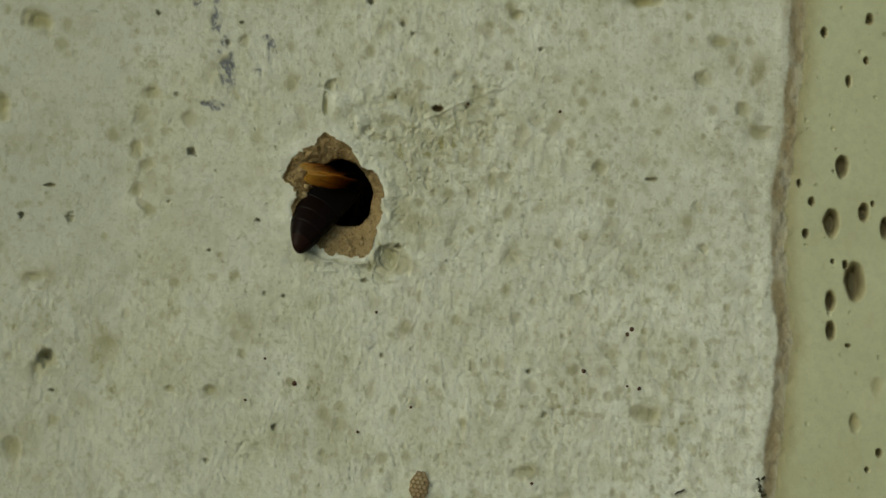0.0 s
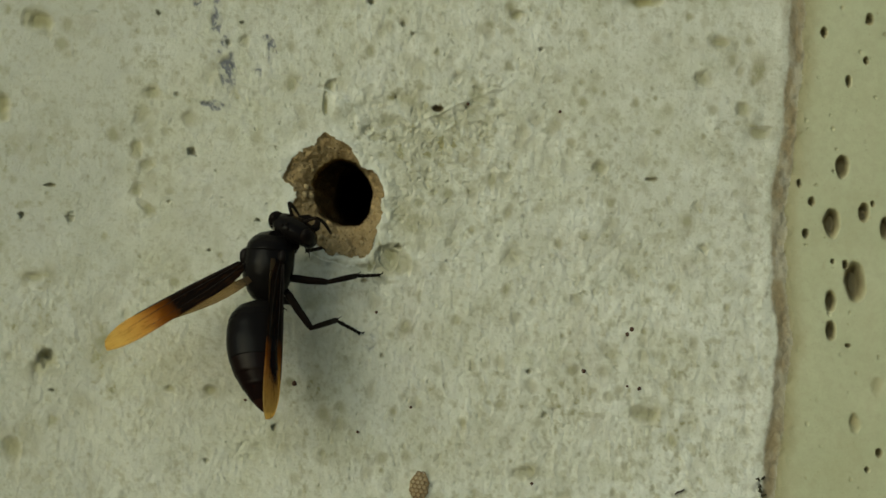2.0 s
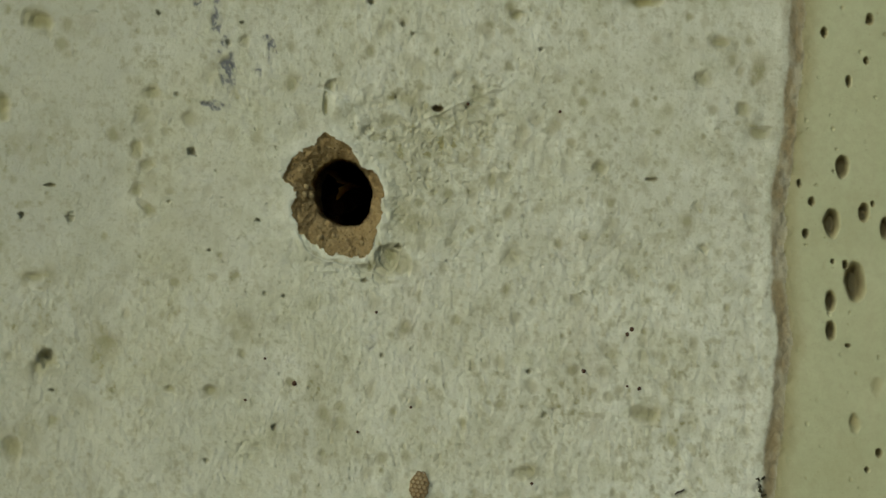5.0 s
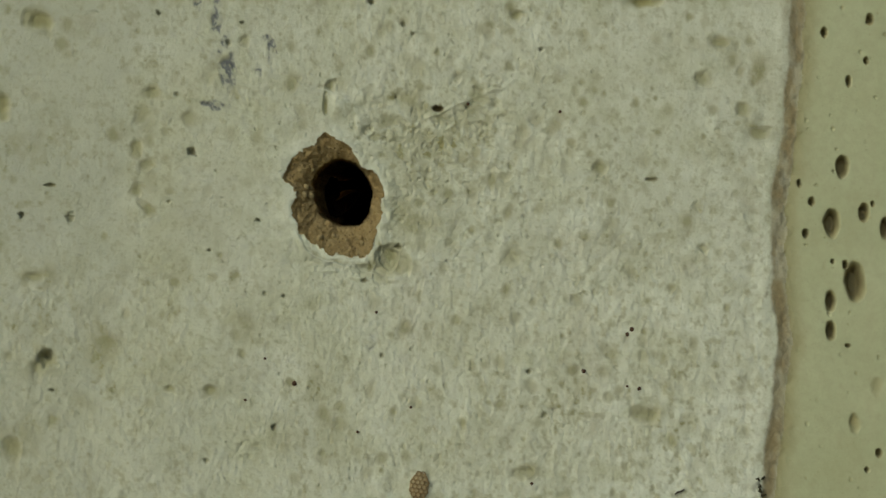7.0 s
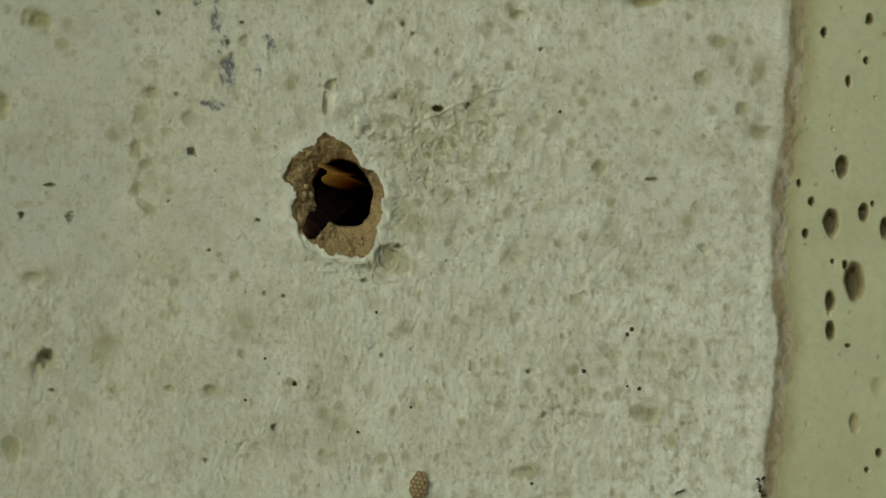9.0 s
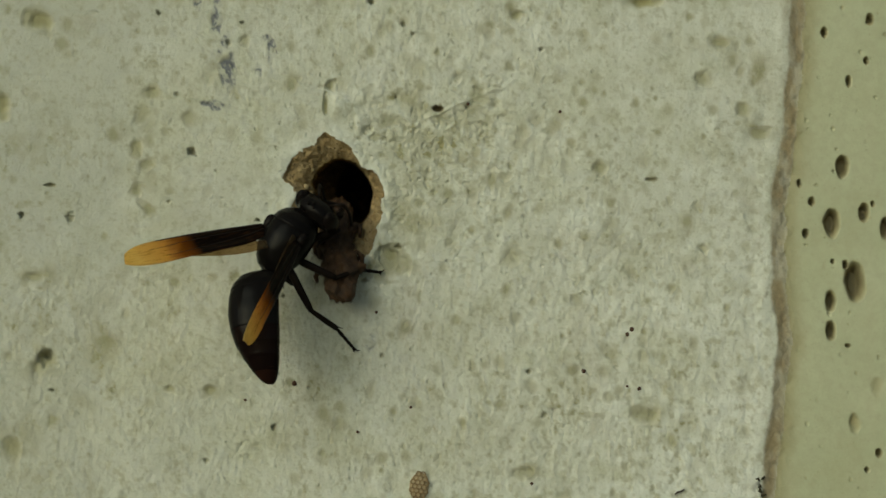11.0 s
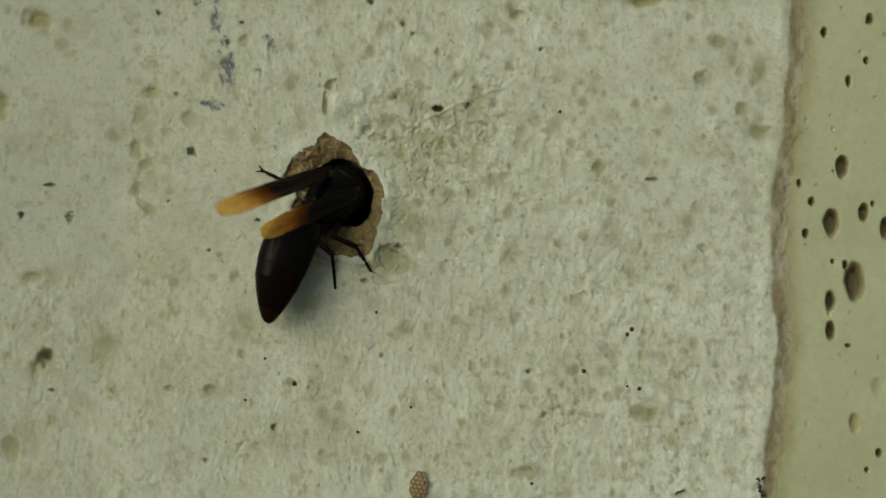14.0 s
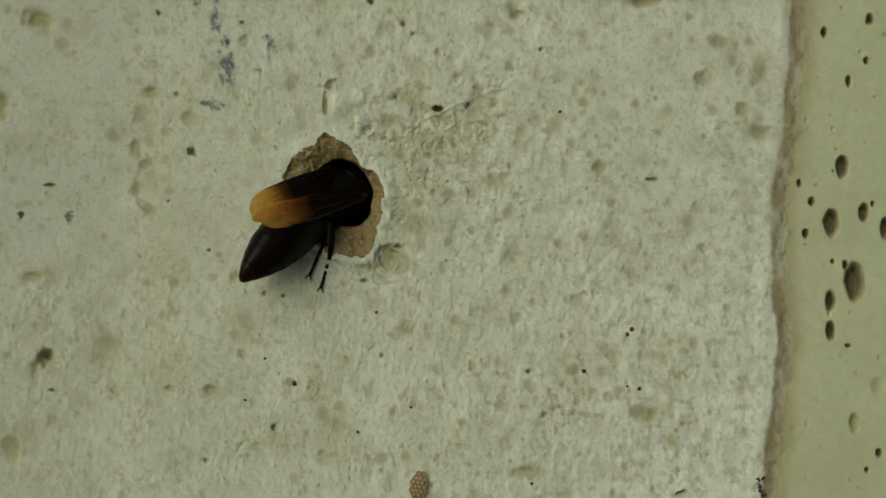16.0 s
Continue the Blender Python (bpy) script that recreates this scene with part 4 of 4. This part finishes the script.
# where the feet stand on the wall: seconds, a, b; None: drawn in to the body
FEET = {
    ("middle", 1): [(0, None), (0.4, 645, 502), (0.9, 667, 490), (1.4, 682, 487), (3.2, 678, 486), (3.6, 678, 492), (4.0, 612, 508), (4.2, 562, 448),
                    (4.6, None), (9.4, None), (9.8, 645, 502), (10.4, 667, 490), (11.0, 678, 483), (12.3, 672, 488), (12.6, 670, 494), (13.0, 656, 500),
                    (13.6, 650, 505), (14.0, 655, 478), (14.5, 570, 520), (14.9, None), (15.6, None), (16.0, 570, 502)],
    ("hind", 1): [(0, None), (0.4, 600, 480), (0.9, 645, 507), (1.4, 640, 592), (3.2, 640, 590), (3.6, 640, 590), (4.0, 600, 450), (4.2, None),
                  (9.4, None), (9.8, 600, 480), (10.4, 640, 520), (11.0, 630, 622), (11.5, 630, 622), (12.0, 632, 534), (12.5, 635, 530), (12.7, 600, 560),
                  (13.0, 560, 592), (13.3, 620, 520), (13.6, 610, 515), (14.0, 592, 495), (14.5, 486, 494), (15.0, 488, 446), (15.5, 492, 446), (16.0, 560, 460)],
    ("front", 1): [(0, None), (1.2, None), (1.6, 580, 436), (2.1, 574, 438), (2.5, 520, 478), (3.0, None), (10.4, None), (11.3, 580, 430), (12.0, None), (16, None)],
    ("middle", -1): [(0, None), (12.8, None), (13.2, 476, 306), (14.0, 476, 308), (14.4, 508, 289), (15.6, 508, 290), (16, None)],
    ("hind", -1): [(0, None), (0.7, None), (0.9, 484, 425), (1.2, None), (3.2, None), (3.5, 458, 500), (3.8, None), (11.2, None), (11.5, 432, 430), (11.8, None), (15.2, None), (15.5, 464, 297), (16, None)],
    ("front", -1): [(0, None), (16, None)]}
DRAWN = {"front": (44, 70, -30), "middle": (62, -30, -34), "hind": (52, -95, -30)}

# seconds; the husk's middle a, b, h; the bearing of its long axis, degrees; its lift out of the wall's plane
HUSK_ROWS = [
    (0, 607, 345, -560, 60, -70), (9.4, 607, 345, -560, 60, -70), (10.0, 607, 348, -330, 60, -70), (10.5, 607, 355, -160, 70, -60), (11.0, 598, 440, 10, 95, -30),
    (11.3, 594, 484, 42, 102, -22), (11.5, 594, 486, 40, 98, -28), (12.0, 604, 456, 36, 80, -45), (12.5, 604, 500, 36, 52, -56), (12.7, 622, 545, 46, 25, -35),
    (12.9, 606, 588, 48, 25, -40), (13.0, 586, 606, 54, 46, 0), (13.1, 574, 728, 70, 115, 10)]


def motions():
    times = [k / 10 for k in range(161)]
    cols = list(zip(*BODY))
    wcols = list(zip(*WINGS))
    keys = {ob: [] for ob in (wasp, head, abdomen, left_wing, right_wing, *[p for trio in legs.values() for p in trio])}
    poses = []
    for t in times:
        ta, tb, ba, bb, bh, ea, eb, turn = [glide(cols[0], c, t) for c in cols[1:]]
        flat = Vector((ta - ba, bb - tb))
        reach = min(flat.length, 61.5)
        dive = math.sqrt(62.0 ** 2 - reach ** 2)
        waist = spot(ba, bb, bh)
        way = Vector((flat.normalized().x * reach, dive, flat.normalized().y * reach)).normalized()
        centre = waist + way * 62 * U
        over = glide(*LEAN, t)
        body = frame_at(centre, way, OUT + over * way.cross(OUT) * -1)
        poses.append((t, body, waist, (ea, eb), turn))
    for blade, s, wide in ((left_hind, 1, 36), (right_hind, -1, 14)):
        keys[blade] = []
        for t in times:
            out = glide([0, 0.6, 1.0, 3.6, 4.0, 9.4, 10.2, 13.7, 14.1, 16], [0, 0, 1, 1, 0, 0, 1, 1, 0, 0], t)
            keys[blade].append((t, Matrix.Translation(Vector((-s * (4 + (wide - 4) * out), -4 - 16 * (1 - out), -7)) * U)))
    for t, body, waist, (ea, eb), turn in poses:
        keys[wasp].append((t, body))
        inv = body.inverted()
        neck = body @ pose(1.1 * turn * U, (58 - 0.35 * turn) * U, -4 * U, -14, 0, -turn)
        keys[head].append((t, inv @ neck))
        # the abdomen hangs from the waist to its tip
        tip = spot(ea, eb, -waist.y / U) - waist
        side = Vector((tip.x, 0, tip.z)) / U
        reach = min(side.length, 205)
        bend = glide([0, 2.0, 2.4, 2.6, 3.0, 16], [-1, -1, 1, 1, -1, -1], t)
        tail = Vector((side.normalized().x * reach, bend * math.sqrt(206.0 ** 2 - reach ** 2), side.normalized().z * reach))
        over = glide(*TAIL_LEAN, t)
        sag = waist - OUT * glide([0, 14.1, 14.5, 15.6, 16], [0, 0, 53, 28, 4], t) * U
        keys[abdomen].append((t, inv @ frame_at(sag, -tail, OUT - over * (-tail).normalized().cross(OUT))))
        for ob, s, ca, cb in ((left_wing, -1, 1, 2), (right_wing, 1, 3, 4)):
            root = body @ Vector((s * 41 * U, 2 * U, glide(*HINGE, t) * U))
            wa, wb = glide(wcols[0], wcols[ca], t), glide(wcols[0], wcols[cb], t)
            end = spot(wa, wb, -root.y / U) - root
            for _ in range(3):
                side = Vector((end.x, 0, end.z)) / U
                reach = min(side.length, WING_LONG * (0.985 if s > 0 else 0.998))
                rise = math.sqrt(WING_LONG ** 2 - reach ** 2)
                end = spot(wa, wb, -root.y / U + rise) - root
            blade = Vector((side.normalized().x * reach, -rise, side.normalized().z * reach))
            lean = glide(*(TILT if s > 0 else TILT_LEFT), t)
            keys[ob].append((t, inv @ frame_at(root, blade, OUT - s * lean * (blade.normalized()).cross(OUT))))
    # legs: hip on the body, foot on the wall, the knee bent outwards
    for (which, s), trio in legs.items():
        hip0, thigh, shin, foot = LEG_PLAN[which]
        rest = Vector((s * DRAWN[which][0] * (1 if s > 0 else 0.15), DRAWN[which][1] * (1 if s > 0 else 0.6), DRAWN[which][2] * (1 if s > 0 else 1.6))) * U
        rows = FEET[(which, s)]
        stops = []
        for t, *place in rows:
            if place[0] is None:
                stops.append((t, None))
            else:
                stops.append((t, Vector(spot(place[0], place[1], 4 + wall_level(*place) / U))))
        for t, body, *_ in poses:
            drawn = body @ rest
            k = max(i for i, st in enumerate(stops) if st[0] <= t + 1e-6)
            lo = stops[k]
            hi = stops[min(k + 1, len(stops) - 1)]
            p = drawn if lo[1] is None else lo[1]
            q = drawn if hi[1] is None else hi[1]
            f = 0 if hi[0] == lo[0] else (t - lo[0]) / (hi[0] - lo[0])
            f = np.clip((f - 0.3) / 0.4, 0, 1)
            f = f * f * (3 - 2 * f)
            claw = p.lerp(q, float(f))
            hip = body @ (Vector((s * hip0[0], hip0[1], hip0[2])) * U)
            span = claw - hip
            ankle = claw - span.normalized() * min(foot * 0.93 * U, span.length * 0.45) + OUT * 16 * U
            reach = ankle - hip
            far = min(reach.length, (thigh + shin - 2) * U)
            far = max(far, abs(thigh - shin) * U + 12 * U)
            line = reach.normalized()
            along = ((thigh * U) ** 2 - (shin * U) ** 2 + far ** 2) / (2 * far)
            rise = math.sqrt(max(0, (thigh * U) ** 2 - along ** 2))
            pole = OUT * glide([0, 2.5, 3.0, 4, 10, 13, 14, 16], [0.5, 0.3, 1.2, 1.0, 0.8, 0.6, 0.8, 0.8], t) + body.col[0].xyz * 0.2 - body.col[1].xyz * {"hind": 0.9, "middle": 0.7, "front": -0.6}[which]
            if s < 0:
                pole = body.col[1].xyz * 0.3 - OUT * 0.8 if which != "front" else body.col[0].xyz * 0.7 - OUT * 0.8
            pole = (pole - line * pole.dot(line)).normalized()
            knee = hip + line * along + pole * rise
            ankle = hip + line * far
            inv = body.inverted()
            for ob, base, head_to in ((trio[0], hip, knee), (trio[1], knee, ankle), (trio[2], ankle, claw)):
                d = head_to - base
                if d.length < 1e-6:
                    d = line
                keys[ob].append((t, inv @ frame_at(base, d, pole + OUT * 0.01)))
    for ob, rows in keys.items():
        walk(ob, rows)
    rows = []
    for t, a, b, h, bearing, lift in HUSK_ROWS:
        rows.append((t, Matrix.Translation(spot(a, b, h)) @ pose(0, 0, 0, 0, 90 - bearing, 0) @ pose(0, 0, 0, 90 + lift, 0, 0)))
    start = rows[-1][1]
    for k in range(1, 6):
        fall = 4.9 * ((0.039 + 0.1 * k) ** 2 - 0.039 ** 2)
        m = Matrix.Translation((0, -0.004 * k, -fall)) @ Matrix.Translation(start.translation) @ pose(0, 0, 0, 0, -20 * k, 0) @ start.to_3x3().to_4x4()
        if m.translation.z > FLOOR_Z + 0.01:
            rows.append((13.1 + 0.1 * k, m))
    rest = Matrix.Translation((start.translation.x, start.translation.y - 0.03, FLOOR_Z + 0.0018)) @ rows[-1][1].to_3x3().to_4x4()
    rows += [(13.7, rest), (16, rest)]
    walk(husk, rows)


motions()
